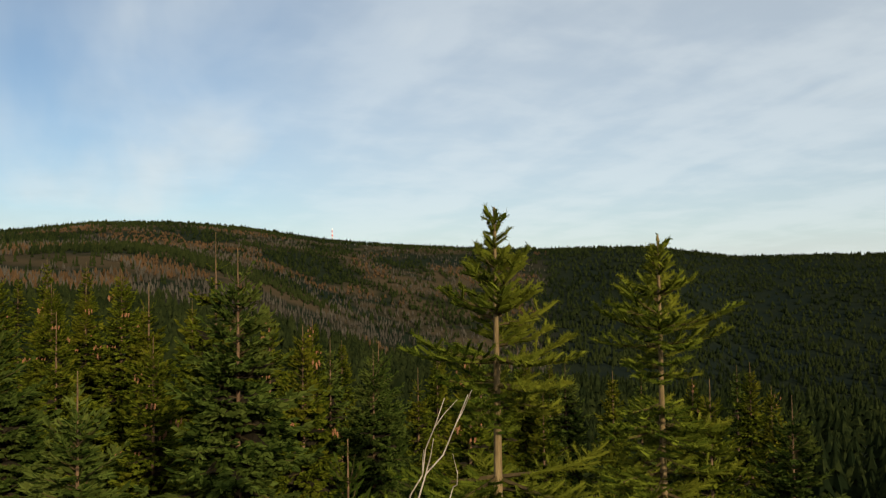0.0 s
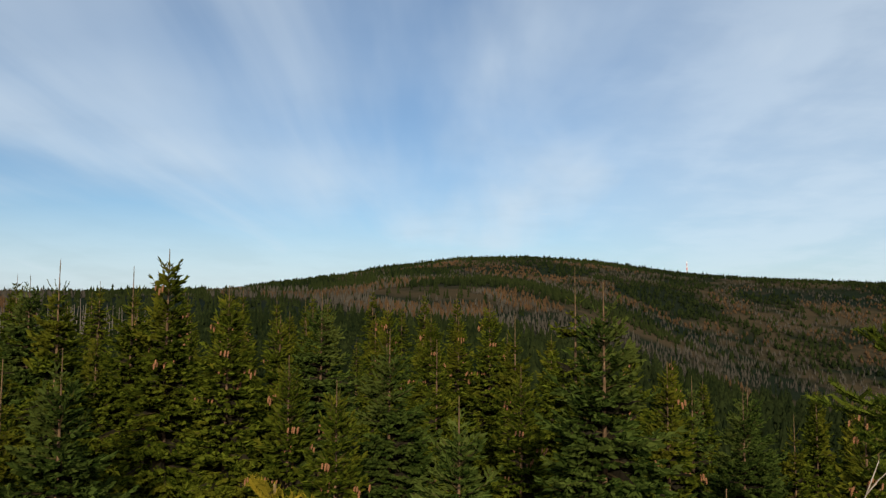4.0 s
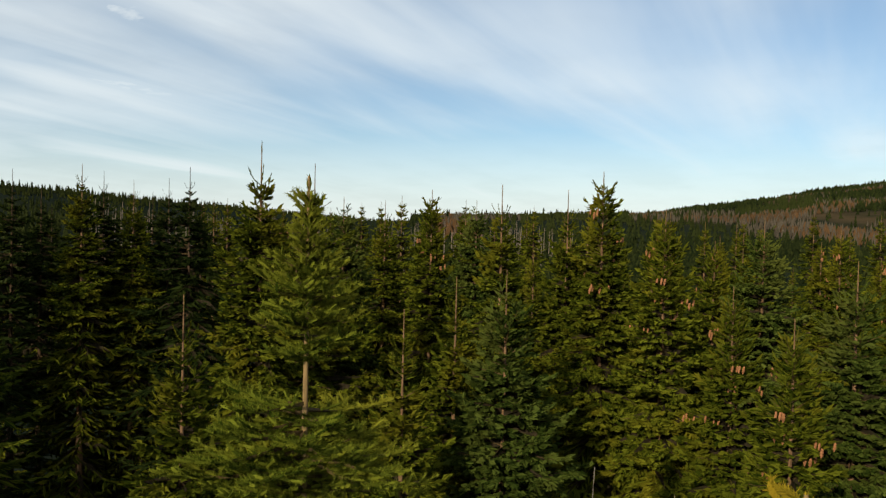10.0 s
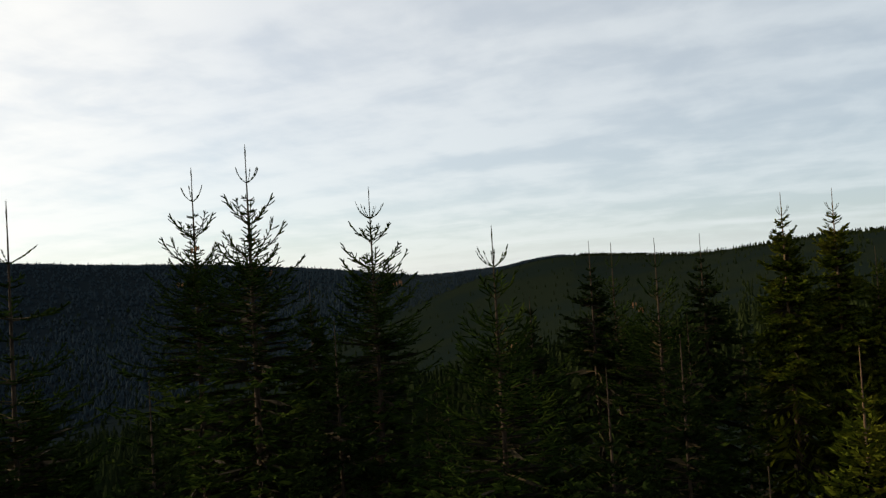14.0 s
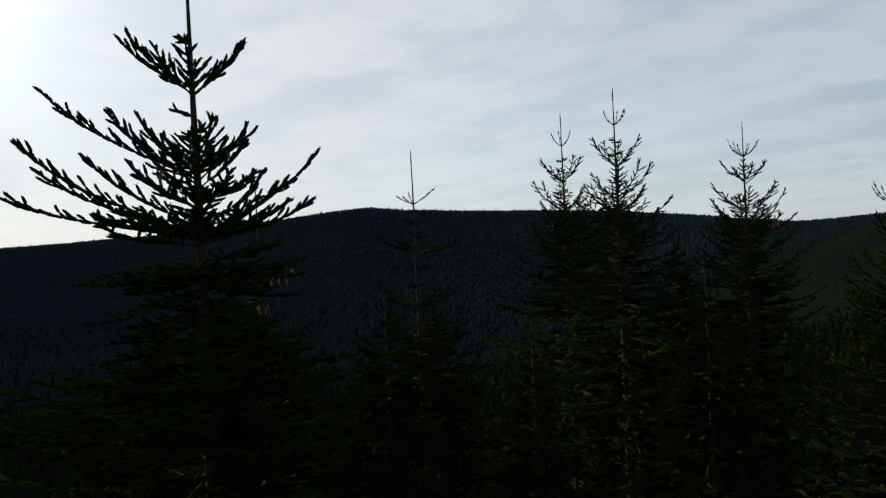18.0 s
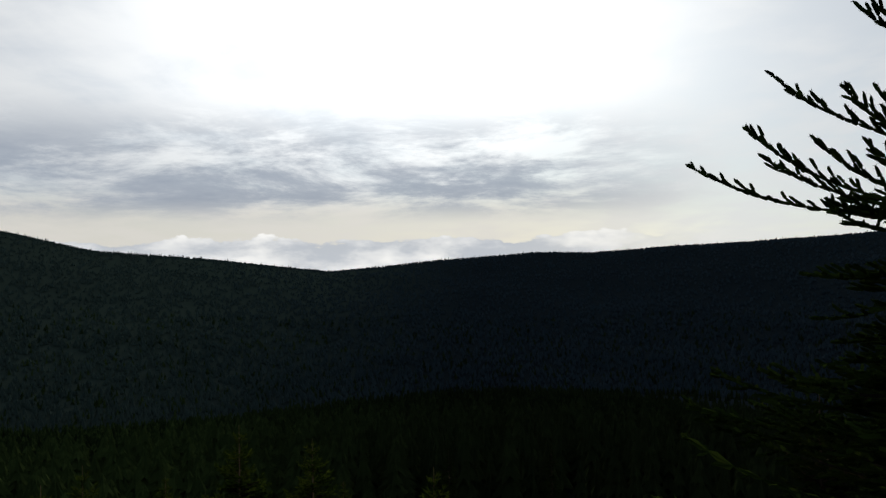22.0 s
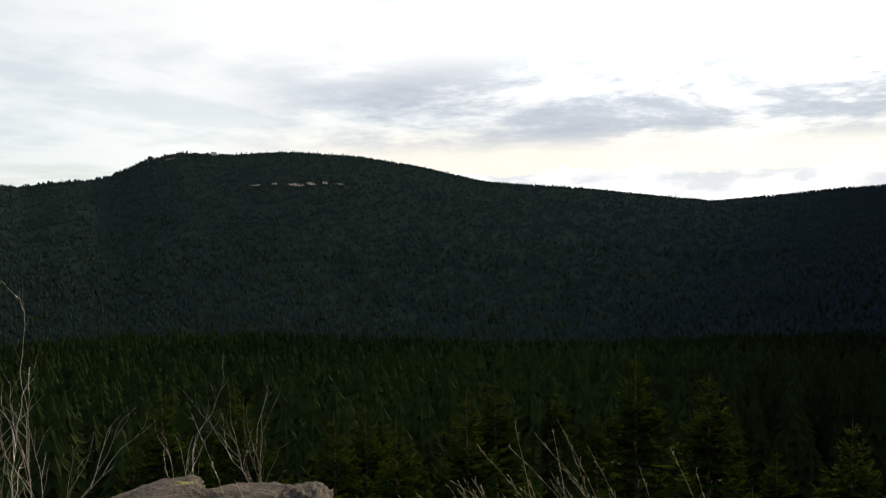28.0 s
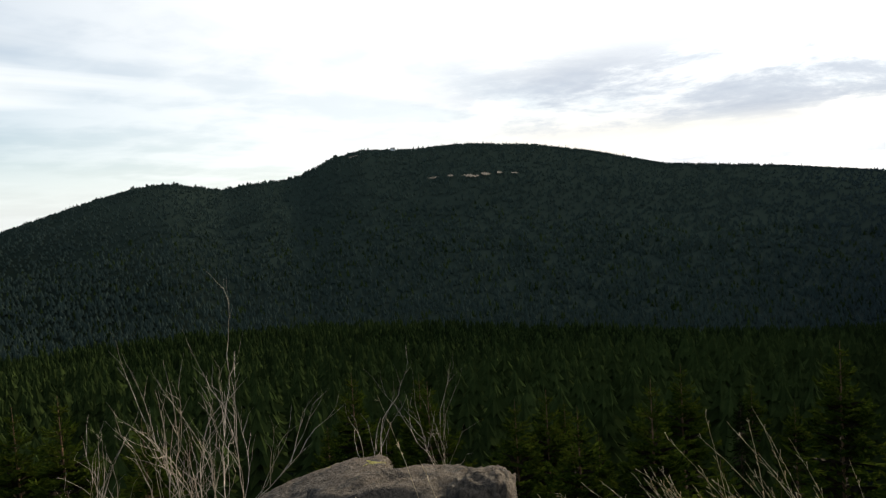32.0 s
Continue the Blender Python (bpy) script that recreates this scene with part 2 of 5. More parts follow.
def ground_material():
    m, n = material("forest_ground")
    place = n.add("ShaderNodeTexCoord").outputs["Object"]
    f = n.noise(place, 1.3, 8.0, 0.65)
    g = n.noise(place, 0.012, 5.0, 0.6)
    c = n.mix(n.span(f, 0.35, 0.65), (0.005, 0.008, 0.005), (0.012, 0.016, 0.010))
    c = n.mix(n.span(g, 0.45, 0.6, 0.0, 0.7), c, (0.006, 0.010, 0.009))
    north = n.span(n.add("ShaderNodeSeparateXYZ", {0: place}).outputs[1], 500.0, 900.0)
    # southern ground takes a bluish distance haze in its colour, paler to the west
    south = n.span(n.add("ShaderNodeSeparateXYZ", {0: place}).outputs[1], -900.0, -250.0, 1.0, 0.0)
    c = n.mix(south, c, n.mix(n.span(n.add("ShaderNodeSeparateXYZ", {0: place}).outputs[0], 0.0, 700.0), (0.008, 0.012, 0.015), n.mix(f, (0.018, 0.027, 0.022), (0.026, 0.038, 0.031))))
    across = n.add("ShaderNodeSeparateXYZ", {0: place}).outputs
    north = n.math("MULTIPLY", north, n.span(n.math("SUBTRACT", across[0], n.math("MULTIPLY", across[1], 0.56)), -80.0, 60.0, 1.0, 0.0))
    heath = n.math("MULTIPLY", north, n.span(n.noise(place, 0.006, 4.0, 0.6), 0.42, 0.58))
    c = n.mix(heath, c, n.mix(f, (0.022, 0.019, 0.010), (0.052, 0.038, 0.024)))
    matt(n, c, f, 0.2)
    return m


GROUND = ground_material()


def far_tree_material(name, a, b, west=None):
    """Distant foliage; west: the two colours towards which it shifts on the western side."""
    m, n = material(name)
    rnd = n.add("ShaderNodeNewGeometry").outputs["Random Per Island"]
    place = n.add("ShaderNodeTexCoord").outputs["Object"]
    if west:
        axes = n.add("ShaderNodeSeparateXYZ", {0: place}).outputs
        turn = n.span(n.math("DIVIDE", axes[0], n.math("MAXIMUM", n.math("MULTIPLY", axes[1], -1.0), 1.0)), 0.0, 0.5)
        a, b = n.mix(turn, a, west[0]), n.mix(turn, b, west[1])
    c = n.mix(rnd, a, b)
    c = n.mix(n.span(n.noise(place, 1.7, 5.0, 0.65), 0.38, 0.6, 0.0, 0.85), c, a)
    c = n.mix(n.span(n.noise(place, 0.006, 3.0), 0.42, 0.62, 0.0, 0.45), c, b)
    matt(n, c)
    return m


FAR_GREEN = far_tree_material("distant_spruce", (0.006, 0.010, 0.004), (0.024, 0.031, 0.009))
# darker towards the sun: backlit gloom is put into the southern colours
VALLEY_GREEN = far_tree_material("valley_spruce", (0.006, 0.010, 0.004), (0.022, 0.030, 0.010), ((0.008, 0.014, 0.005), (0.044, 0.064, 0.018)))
# bluish, lifted colours: the haze over the southern hills is mixed into the needles
FAR_HAZED = far_tree_material("haze_tinted_distant_spruce", (0.017, 0.026, 0.032), (0.028, 0.040, 0.048), ((0.028, 0.042, 0.036), (0.042, 0.060, 0.050)))
FAR_BROWN = far_tree_material("distant_rust_brown_spruce", (0.040, 0.025, 0.012), (0.090, 0.052, 0.026))
FAR_GREY = far_tree_material("distant_dead_spruce", (0.032, 0.029, 0.023), (0.075, 0.067, 0.052))


def plain(name, colour, rough=0.6):
    m, n = material(name)
    f = n.noise(n.add("ShaderNodeTexCoord").outputs["Object"], 8.0, 4.0)
    finish(n, n.mix(n.span(f, 0.3, 0.7, 0.0, 0.25), colour, tuple(v * 0.6 for v in colour)), rough)
    return m


WHITE_PAINT = plain("white_paint", (0.75, 0.75, 0.73))
RED_PAINT = plain("red_paint", (0.50, 0.06, 0.04))
GLASS_DARK = plain("window_dark", (0.03, 0.035, 0.04), 0.15)
SLATE = plain("slate_roof", (0.10, 0.10, 0.11))
PALE_EARTH = plain("pale_cleared_earth", (0.070, 0.060, 0.048), 0.9)


# ---- mesh helpers ----
def mesh_from(name, verts, faces_flat, per, mat, smooth=False):
    """A mesh of faces with per corners each, from flat arrays."""
    verts = np.asarray(verts, np.float32).reshape(-1, 3)
    faces_flat = np.asarray(faces_flat, np.int32).ravel()
    k = len(faces_flat) // per
    me = bpy.data.meshes.new(name)
    me.vertices.add(len(verts))
    me.vertices.foreach_set("co", verts.ravel())
    me.loops.add(len(faces_flat))
    me.loops.foreach_set("vertex_index", faces_flat)
    me.polygons.add(k)
    me.polygons.foreach_set("loop_start", np.arange(k, dtype=np.int32) * per)
    me.polygons.foreach_set("loop_total", np.full(k, per, np.int32))
    me.polygons.foreach_set("use_smooth", np.full(k, smooth))
    me.update(calc_edges=True)
    me.materials.append(mat)
    return me


def unit(v):
    return v / np.maximum(np.linalg.norm(v, axis=-1, keepdims=True), 1e-9)


def tubes(segs, sides=3):
    """Tapered prisms for segments (p0, p1, r0, r1): vertices and quads."""
    s = np.asarray([(*a, *b, r, q) for a, b, r, q in segs], float)
    p0, p1, r0, r1 = s[:, 0:3], s[:, 3:6], s[:, 6:7], s[:, 7:8]
    ax = unit(p1 - p0)
    ref = np.where(np.abs(ax[:, 2:3]) > 0.9, (1.0, 0, 0), (0, 0, 1.0))
    u = unit(np.cross(ax, ref))
    w = np.cross(ax, u)
    rings = []
    for p, r in ((p0, r0), (p1, r1)):
        for i in range(sides):
            a = 2 * math.pi * i / sides
            rings.append(p + r * (u * math.cos(a) + w * math.sin(a)))
    v = np.stack(rings, 1)
    base = (np.arange(len(s)) * 2 * sides)[:, None, None]
    q = np.array([(i, (i + 1) % sides, sides + (i + 1) % sides, sides + i) for i in range(sides)])[None]
    return v.reshape(-1, 3), (base + q).reshape(-1)


def sleeve(segs, radius, rng, fins=2):
    """Needle-clad shoots as crossed slim lenses round the lines (p0, p1)."""
    s = np.asarray(segs, float)
    s = np.repeat(s, fins, 0)
    m = len(s)
    ax = unit(s[:, 1] - s[:, 0])
    turn = unit(np.cross(ax, rng.normal(size=(m, 3))))
    ln = np.linalg.norm(s[:, 1] - s[:, 0], axis=1, keepdims=True)
    r = np.repeat(np.broadcast_to(radius, (m // fins,)), fins)[:, None] * rng.uniform(0.65, 1.3, (m, 1))
    a = s[:, 0] - ax * r * 0.3 + (s[:, 1] - s[:, 0]) * rng.uniform(0.3, 0.7, (m, 1)) + turn * r
    b = s[:, 0] + (s[:, 1] - s[:, 0]) * rng.uniform(0.3, 0.8, (m, 1)) - turn * r * rng.uniform(0.6, 1.2, (m, 1))
    tip = s[:, 1] + ax * (0.4 * r + 0.08 * ln) + turn * r * rng.uniform(-0.3, 0.3, (m, 1))
    v = np.stack([s[:, 0], a, tip, b], 1).reshape(-1, 3)
    k = (np.arange(m) * 4)[:, None]
    return v, (k + np.array([[0, 1, 2, 0, 2, 3]])).reshape(-1)


def sausage(segs, radius, rng, sides=4):
    """Thick needle-clad shoots as slim spindles with blunt ends."""
    s = np.asarray(segs, float)
    m = len(s)
    ax = unit(s[:, 1] - s[:, 0])
    u = unit(np.cross(ax, rng.normal(size=(m, 3))))
    w = np.cross(ax, u)
    rings = [s[:, 0] - ax * radius * 0.4]
    for f, q in ((0.12, 0.9), (0.85, 0.8)):
        for i in range(sides):
            a = 2 * math.pi * i / sides
            r = radius * q * rng.uniform(0.7, 1.25, (m, 1))
            rings.append(s[:, 0] + (s[:, 1] - s[:, 0]) * f + r * (u * math.cos(a) + w * math.sin(a)))
    rings.append(s[:, 1] + ax * radius * 0.7)
    tri, last = [], 2 * sides + 1
    for i in range(sides):
        j = (i + 1) % sides
        tri += [(0, 1 + j, 1 + i), (1 + i, 1 + j, 1 + sides + j), (1 + i, 1 + sides + j, 1 + sides + i), (last, 1 + sides + i, 1 + sides + j)]
    return np.stack(rings, 1).reshape(-1, 3), ((np.arange(m) * (last + 1))[:, None, None] + np.array(tri)[None]).reshape(-1)


def stack(*pieces):
    """Several triangle soups as one."""
    vs, fs, base = [], [], 0
    for v, f in pieces:
        vs.append(v)
        fs.append(f + base)
        base += len(v)
    return np.concatenate(vs), np.concatenate(fs)


def needle_tris(segs, per_metre, length, width, rng, up=0.35):
    """Needles as slim triangles round the shoots (p0, p1)."""
    s = np.asarray(segs, float)
    ln = np.linalg.norm(s[:, 1] - s[:, 0], axis=1)
    count = np.maximum(2, np.round(ln * per_metre)).astype(int)
    idx = np.repeat(np.arange(len(s)), count)
    f = rng.random((len(idx), 1))
    p = s[idx, 0] + (s[idx, 1] - s[idx, 0]) * f
    ax = unit(s[idx, 1] - s[idx, 0])
    side = unit(np.cross(ax, rng.normal(size=(len(idx), 3)))) + np.array((0, 0, up))
    out = unit(unit(side) + ax * rng.uniform(0.35, 0.95, (len(idx), 1)))
    wid = unit(ax + rng.normal(0, 0.25, (len(idx), 3))) * width * 0.5
    tip = p + out * length * rng.uniform(0.7, 1.15, (len(idx), 1))
    v = np.stack([p - wid, p + wid, tip], 1).reshape(-1, 3)
    return v, np.arange(len(v))


def pipe(points, radii, sides=5):
    """One tube through points, closed at the tip: vertices and quads."""
    p = np.asarray(points, float)
    ax = unit(np.gradient(p, axis=0))
    ref = np.where(np.abs(ax[:, 2:3]) > 0.9, (1.0, 0, 0), (0, 0, 1.0))
    u = unit(np.cross(ax, ref))
    for i in range(1, len(u)):
        u[i] = unit(u[i - 1] - ax[i] * (u[i - 1] @ ax[i]))
    w = np.cross(ax, u)
    r = np.asarray(radii, float)[:, None]
    v = np.stack([p + r * (u * math.cos(a) + w * math.sin(a)) for a in np.arange(sides) * 2 * math.pi / sides], 1).reshape(-1, 3)
    i, j = np.meshgrid(np.arange(len(p) - 1), np.arange(sides), indexing="ij")
    k = (j + 1) % sides
    return v, np.stack([i * sides + j, i * sides + k, (i + 1) * sides + k, (i + 1) * sides + j], -1).reshape(-1)


def part(name, data, parent, label="", kind=""):
    ob = new(name, data)
    ob.parent = parent
    return tagged(ob, label, kind=kind)


# ---- conifers ----
def arc(p, az, pitch, length, n, sag, tip):
    """A bough's line: it sags along the middle and lifts its tip."""
    pts = [np.array(p, float)]
    for i in range(n):
        s = (i + 0.5) / n
        a = radians(max(-65.0, min(86.0, pitch - sag * math.sin(math.pi * min(1.0, 1.2 * s)) + tip * s * s)))
        h = az + 0.07 * math.sin(4 * s + pitch)
        pts.append(pts[-1] + np.array((math.cos(h) * math.cos(a), math.sin(h) * math.cos(a), math.sin(a))) * (length / n))
    return pts


def limbs_of(rng, height, env, pitch, leader=0.35, candle=5, candle_len=0.55, candle_pitch=(30, 72), rings=(), boughs=(), gap=0.26, per=5, extra=6, twig_gap=0.08, twig_max=0.28,
             fine=2.6, seg=0.10, hang=14.0, hang_from=0.6, sag=20.0, tip=26.0, bare=(), sub=0.075, fork=50.0, keep=0.92, core_from=1.0, twig_rise=2.0):
    """The skeleton of a conifer with its top at the origin: shoots, coarse shoots, wood, leader shoots and hanging places."""
    shoots, coarse, wood, slim, hold, inner = [], [], [], [], [], []
    at_depth = lambda rows, d: float(np.interp(d, [a for a, _ in rows], [c for _, c in rows]))

    def bough(d, az, length, rise):
        far = d > fine
        bucket = coarse if far else shoots
        n = max(2, round(length / (0.19 if far else seg)))
        k, droop = min(1.0, d / 2.2), min(1.0, max(0.0, (d - hang_from) / 1.6))
        pts = arc((0, 0, -d), az, rise, length, n, sag * k, tip)
        r = 0.003 + 0.006 * length
        for i in range(n):
            if i < 1 or (not far and i < 0.6 * n):
                wood.append((pts[i], pts[i + 1], r * (1 - i / n) + 0.0015, r * (1 - (i + 1) / n) + 0.0015))
            if i >= 0.22 * n or length < 0.25:
                bucket.append((pts[i], pts[i + 1]))
        # line for the dark filling that paints shade next to the trunk
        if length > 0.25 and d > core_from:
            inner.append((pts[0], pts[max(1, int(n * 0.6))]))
        hold.append((d, pts[max(1, int(n * 0.8))]))
        s, step = max(0.3 * twig_gap, 0.18 * length), twig_gap * (1.7 if far else 1.0)
        while s < length - 0.25 * twig_gap:
            i = min(n - 1, int(s / length * n))
            run = pts[i + 1] - pts[i]
            p = pts[i] + run * (s / length * n - i)
            local = math.degrees(math.asin(max(-1.0, min(1.0, run[2] / (length / n)))))
            for side in (-1, 1):
                if rng.random() > keep:
                    continue
                tl = min(twig_max, 0.5 * (length - s) + 0.55 * twig_gap) * rng.uniform(0.65, 1.2)
                a2, rise2 = az + side * radians(fork + rng.uniform(-13, 13)), 0.55 * local + twig_rise + rng.uniform(-16, 16) - hang * droop
                m = 1 if far else max(1, round(tl / seg))
                q = arc(p, a2, rise2, tl, m, 6 * k, 14)
                bucket.extend(zip(q[:-1], q[1:]))
                if not far and tl > 1.4 * sub:
                    u = 0.7 * sub
                    while u < tl - 0.4 * sub:
                        o = q[0] + (q[-1] - q[0]) * (u / tl)
                        for g in (-1, 1):
                            e = arc(o, a2 + g * radians(46), rise2 + rng.uniform(-16, 12), min(1.2 * sub, 0.45 * (tl - u) + 0.4 * sub), 1, 0, 0)
                            shoots.append((e[0], e[1]))
                        u += sub * rng.uniform(0.85, 1.15)
            s += step * rng.uniform(0.85, 1.15)

    for d, az, length, rise in boughs:
        bough(d, radians(az), length, rise)
    for d, n, length, rise in rings:
        turn = rng.uniform(0, 6.28)
        for j in range(n):
            bough(d + rng.uniform(-0.03, 0.03), turn + 6.283 * j / n + rng.uniform(-0.25, 0.25), length * rng.uniform(0.75, 1.15), rise + rng.uniform(-8, 8))
    last = max([leader] + [b[0] + 0.6 * gap for b in boughs] + [r[0] + 0.7 * gap for r in rings])
    d = last
    while d < height * 0.93:
        turn, step = rng.uniform(0, 6.28), gap * rng.uniform(0.85, 1.15) * (1.5 if d > fine else 1.0)
        n, more = per + int(rng.integers(-1, 2)), extra if d < fine + 1.5 else extra // 2
        for j in range(n + more):
            e = d + (rng.uniform(-0.03, 0.03) if j < n else step * rng.uniform(0.15, 0.9))
            if any(a < e < b for a, b in bare):
                continue
            size = at_depth(env, e) * (rng.uniform(0.78, 1.18) if j < n else rng.uniform(0.45, 0.95))
            bough(e, turn + 6.283 * j / n + rng.uniform(-0.25, 0.25) if j < n else rng.uniform(0, 6.28), size, at_depth(pitch, e) + rng.uniform(-8, 8))
        d += step
    turn = rng.uniform(0, 6.28)
    for i in range(candle):  # upturned shoots under the leader
        az, length = turn + 6.283 * i / candle + rng.uniform(-0.25, 0.25), leader * candle_len * rng.uniform(0.7, 1.15)
        p = np.array((0, 0, -leader))
        for k in range(4):
            a = radians(candle_pitch[0] + (candle_pitch[1] - candle_pitch[0]) * k / 3)
            q = p + np.array((math.cos(az) * math.cos(a), math.sin(az) * math.cos(a), math.sin(a))) * length / 4
            slim.append((p, q))
            p = q
    slim.append((np.array((0, 0, -leader)), np.array((0, 0, -0.5 * leader))))
    slim.append((np.array((0, 0, -0.5 * leader)), np.array((0, 0, 0.0))))
    return shoots, coarse, wood, slim, hold, inner


def trunk_mesh(name, height, radius, rng, sides=8, mat=None):
    rows = 18
    verts, faces = [], []
    for i in range(rows + 1):
        f = (i / rows) ** 1.5
        r = 0.003 + radius * f
        ox, oy = 0.015 * math.sin(5 * f * height * 0.4), 0.012 * math.cos(4 * f * height * 0.4)
        for j in range(sides):
            a = 2 * math.pi * j / sides
            rr = r * (1 + 0.08 * math.sin(3 * a + 9 * f))
            verts.append((math.cos(a) * rr + ox * f, math.sin(a) * rr + oy * f, -height * f))
    for i in range(rows):
        for j in range(sides):
            faces += [i * sides + j, i * sides + (j + 1) % sides, (i + 1) * sides + (j + 1) % sides, (i + 1) * sides + j]
    return mesh_from(name, verts, faces, 4, mat or BARK, True)


def cone_mesh():
    """A hanging spruce cone with stepped scales."""
    verts, faces, rows, sides = [], [], 8, 6
    for i in range(rows):
        f = i / (rows - 1)
        r = 0.004 + 0.017 * math.sin(math.pi * min(1, 0.08 + 0.9 * f)) ** 0.7
        r *= 1.14 if i % 2 else 0.88
        for j in range(sides):
            a = 2 * math.pi * (j + 0.5 * (i % 2)) / sides
            verts.append((math.cos(a) * r, math.sin(a) * r, -0.125 * f))
    for i in range(rows - 1):
        for j in range(sides):
            faces += [i * sides + j, i * sides + (j + 1) % sides, (i + 1) * sides + (j + 1) % sides, (i + 1) * sides + j]
    return mesh_from("cone", verts, faces, 4, CONE)


CONE_MESH = cone_mesh()
PARTS = {}


def kind_of_tree(key, seed, height, radius, needles, body=0.02, brush=None, cones=0, cone_zone=(0.3, 1.3), slim_r=0.006, core=0.06, **shape):
    """Builds the meshes of one kind of conifer once. brush: needles to the metre, their length and width, where they show singly."""
    rng = np.random.default_rng(seed)
    shoots, coarse, wood, slim, hold, inner = limbs_of(rng, height, **shape)
    tv, tf = tubes(wood)
    if not shoots:
        soup = []
    elif brush:
        soup = [sausage(shoots, body, rng, 3), needle_tris(shoots, *brush, rng)]
    else:
        down = -np.array([p[2] for p, _ in shoots])
        soup = [sleeve(shoots, body * np.clip(0.35 + 0.65 * down / 1.1, 0.35, 1.0), rng, 2)]  # young shoots near the tip are slimmer
    soup += [sleeve(slim, slim_r, rng, 3), needle_tris(slim, 300, 2.2 * slim_r, 0.004, rng)]
    if coarse and brush and height < 5:
        soup += [sausage(coarse, body, rng, 3), needle_tris(coarse, brush[0] * 0.6, brush[1], brush[2] * 1.5, rng)]
    elif coarse:
        soup.append(sleeve(coarse, max(0.026, 1.3 * body), rng, 2))
    nv, nf = stack(*soup)
    places = [p for d, p in hold if cone_zone[0] < d < cone_zone[1] and math.hypot(p[0], p[1]) > 0.07]
    rng.shuffle(places)
    hung = [(p + np.append(rng.normal(0, 0.035, 2), rng.normal(0, 0.02)), rng.uniform(0, 6.28), rng.uniform(0.4, 0.6)) for p in places[:cones // 4] for k in range(4)]
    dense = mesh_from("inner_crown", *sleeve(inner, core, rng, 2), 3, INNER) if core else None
    PARTS[key] = (trunk_mesh("trunk", height, radius, rng, 8, YOUNG_BARK if key.startswith("young") else SHADED_BARK if needles in (NEEDLE_SHADED, NEEDLE_BACKLIT) else None), mesh_from("branchwork", tv, tf, 4, TWIG), mesh_from("crown", nv, nf, 3, needles),
                  hung, height, dense)


def tree(key, x, y, top, name, label, group, spin=0.0, size=1.0, lean=0.0, grounded=None):
    trunk, wood, needles, cones, height, dense = PARTS[key]
    base = top - height * size
    root = new(name)
    root.matrix_world = pose(x, y, base, lean, 0, math.degrees(spin)) @ Matrix.Scale(size, 4)
    tagged(root, label, "tree", group)
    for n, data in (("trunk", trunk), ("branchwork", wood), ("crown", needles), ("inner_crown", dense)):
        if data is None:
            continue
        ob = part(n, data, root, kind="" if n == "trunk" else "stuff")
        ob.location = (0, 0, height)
    for p, a, s in cones:
        ob = part("cone", CONE_MESH, root)
        ob.location, ob.rotation_euler, ob.scale = (p[0], p[1], height + p[2] - 0.01), (0.15 * math.sin(a), 0.15 * math.cos(a), a), (s, s, s)
    return root


# ---- ground ----
# ridge line all round: bearing, rise in degrees, distance in metres
RIDGES_NORTH = [(-60, 1.2, 2300), (-43, 1.2, 2200), (-37, 1.9, 1900), (-26, 1.9, 1900), (-19, 2.2, 1900), (-14, 2.7, 1900), (-8, 3.63, 1900), (-3, 3.98, 1900), (2, 3.93, 1900), (8, 3.23, 1900), (13, 2.1, 1800), (18, 1.3, 1600), (28, 0.5, 1200), (40, 0.6, 700), (56, 2.0, 420), (63, 2.5, 420), (70, 2.0, 460), (75, 1.35, 620), (84, 1.2, 700)]
RIDGES_SOUTH = [(92, 0.38, 800), (101, 0.42, 1000), (106, 0.2, 1300), (112, 0.15, 1700), (120, 0.92, 2200), (128, 1.62, 2400), (139, 2.27, 2500), (141.5, 2.57, 2500), (144, 2.42, 2500), (148, 1.97, 2600), (157, 1.24, 2800), (166, 0.84, 3000), (173, 0.44, 3200), (177, 0.54, 3200), (184, 0.15, 3100), (192, -0.6, 2900), (200, 0.35, 2700), (208, 1.2, 2600), (213, 2.45, 2600)]
RIDGES_WEST = [(217, 3.2, 2600), (222, 3.5, 2600), (226, 3.35, 2600), (229.5, 3.5, 2600), (231.7, 3.05, 2600), (233.7, 2.1, 2600), (234.6, 1.77, 2600), (237, 1.62, 2500), (239.7, 1.32, 2500), (243, 1.87, 2400), (245, 1.72, 2400), (248, 1.0, 2400), (251.6, -0.1, 2400), (254, -0.9, 2400), (262, -1.6, 2400), (285, 0.0, 2300), (300, 1.2, 2300)]
RIDGES = np.array(RIDGES_NORTH + RIDGES_SOUTH + RIDGES_WEST, float)
# how far the land falls away: 0 on the wooded plateau, 1 above the valley
FALL = np.array([(-60, 0.9), (-30, 0.8), (-18, 0.6), (-10, 0.35), (0, 0.12), (12, 0.03), (30, 0.0), (70, 0.0), (88, 0.12), (105, 0.4), (122, 0.75), (140, 1.0), (262, 1.0), (300, 0.95)])


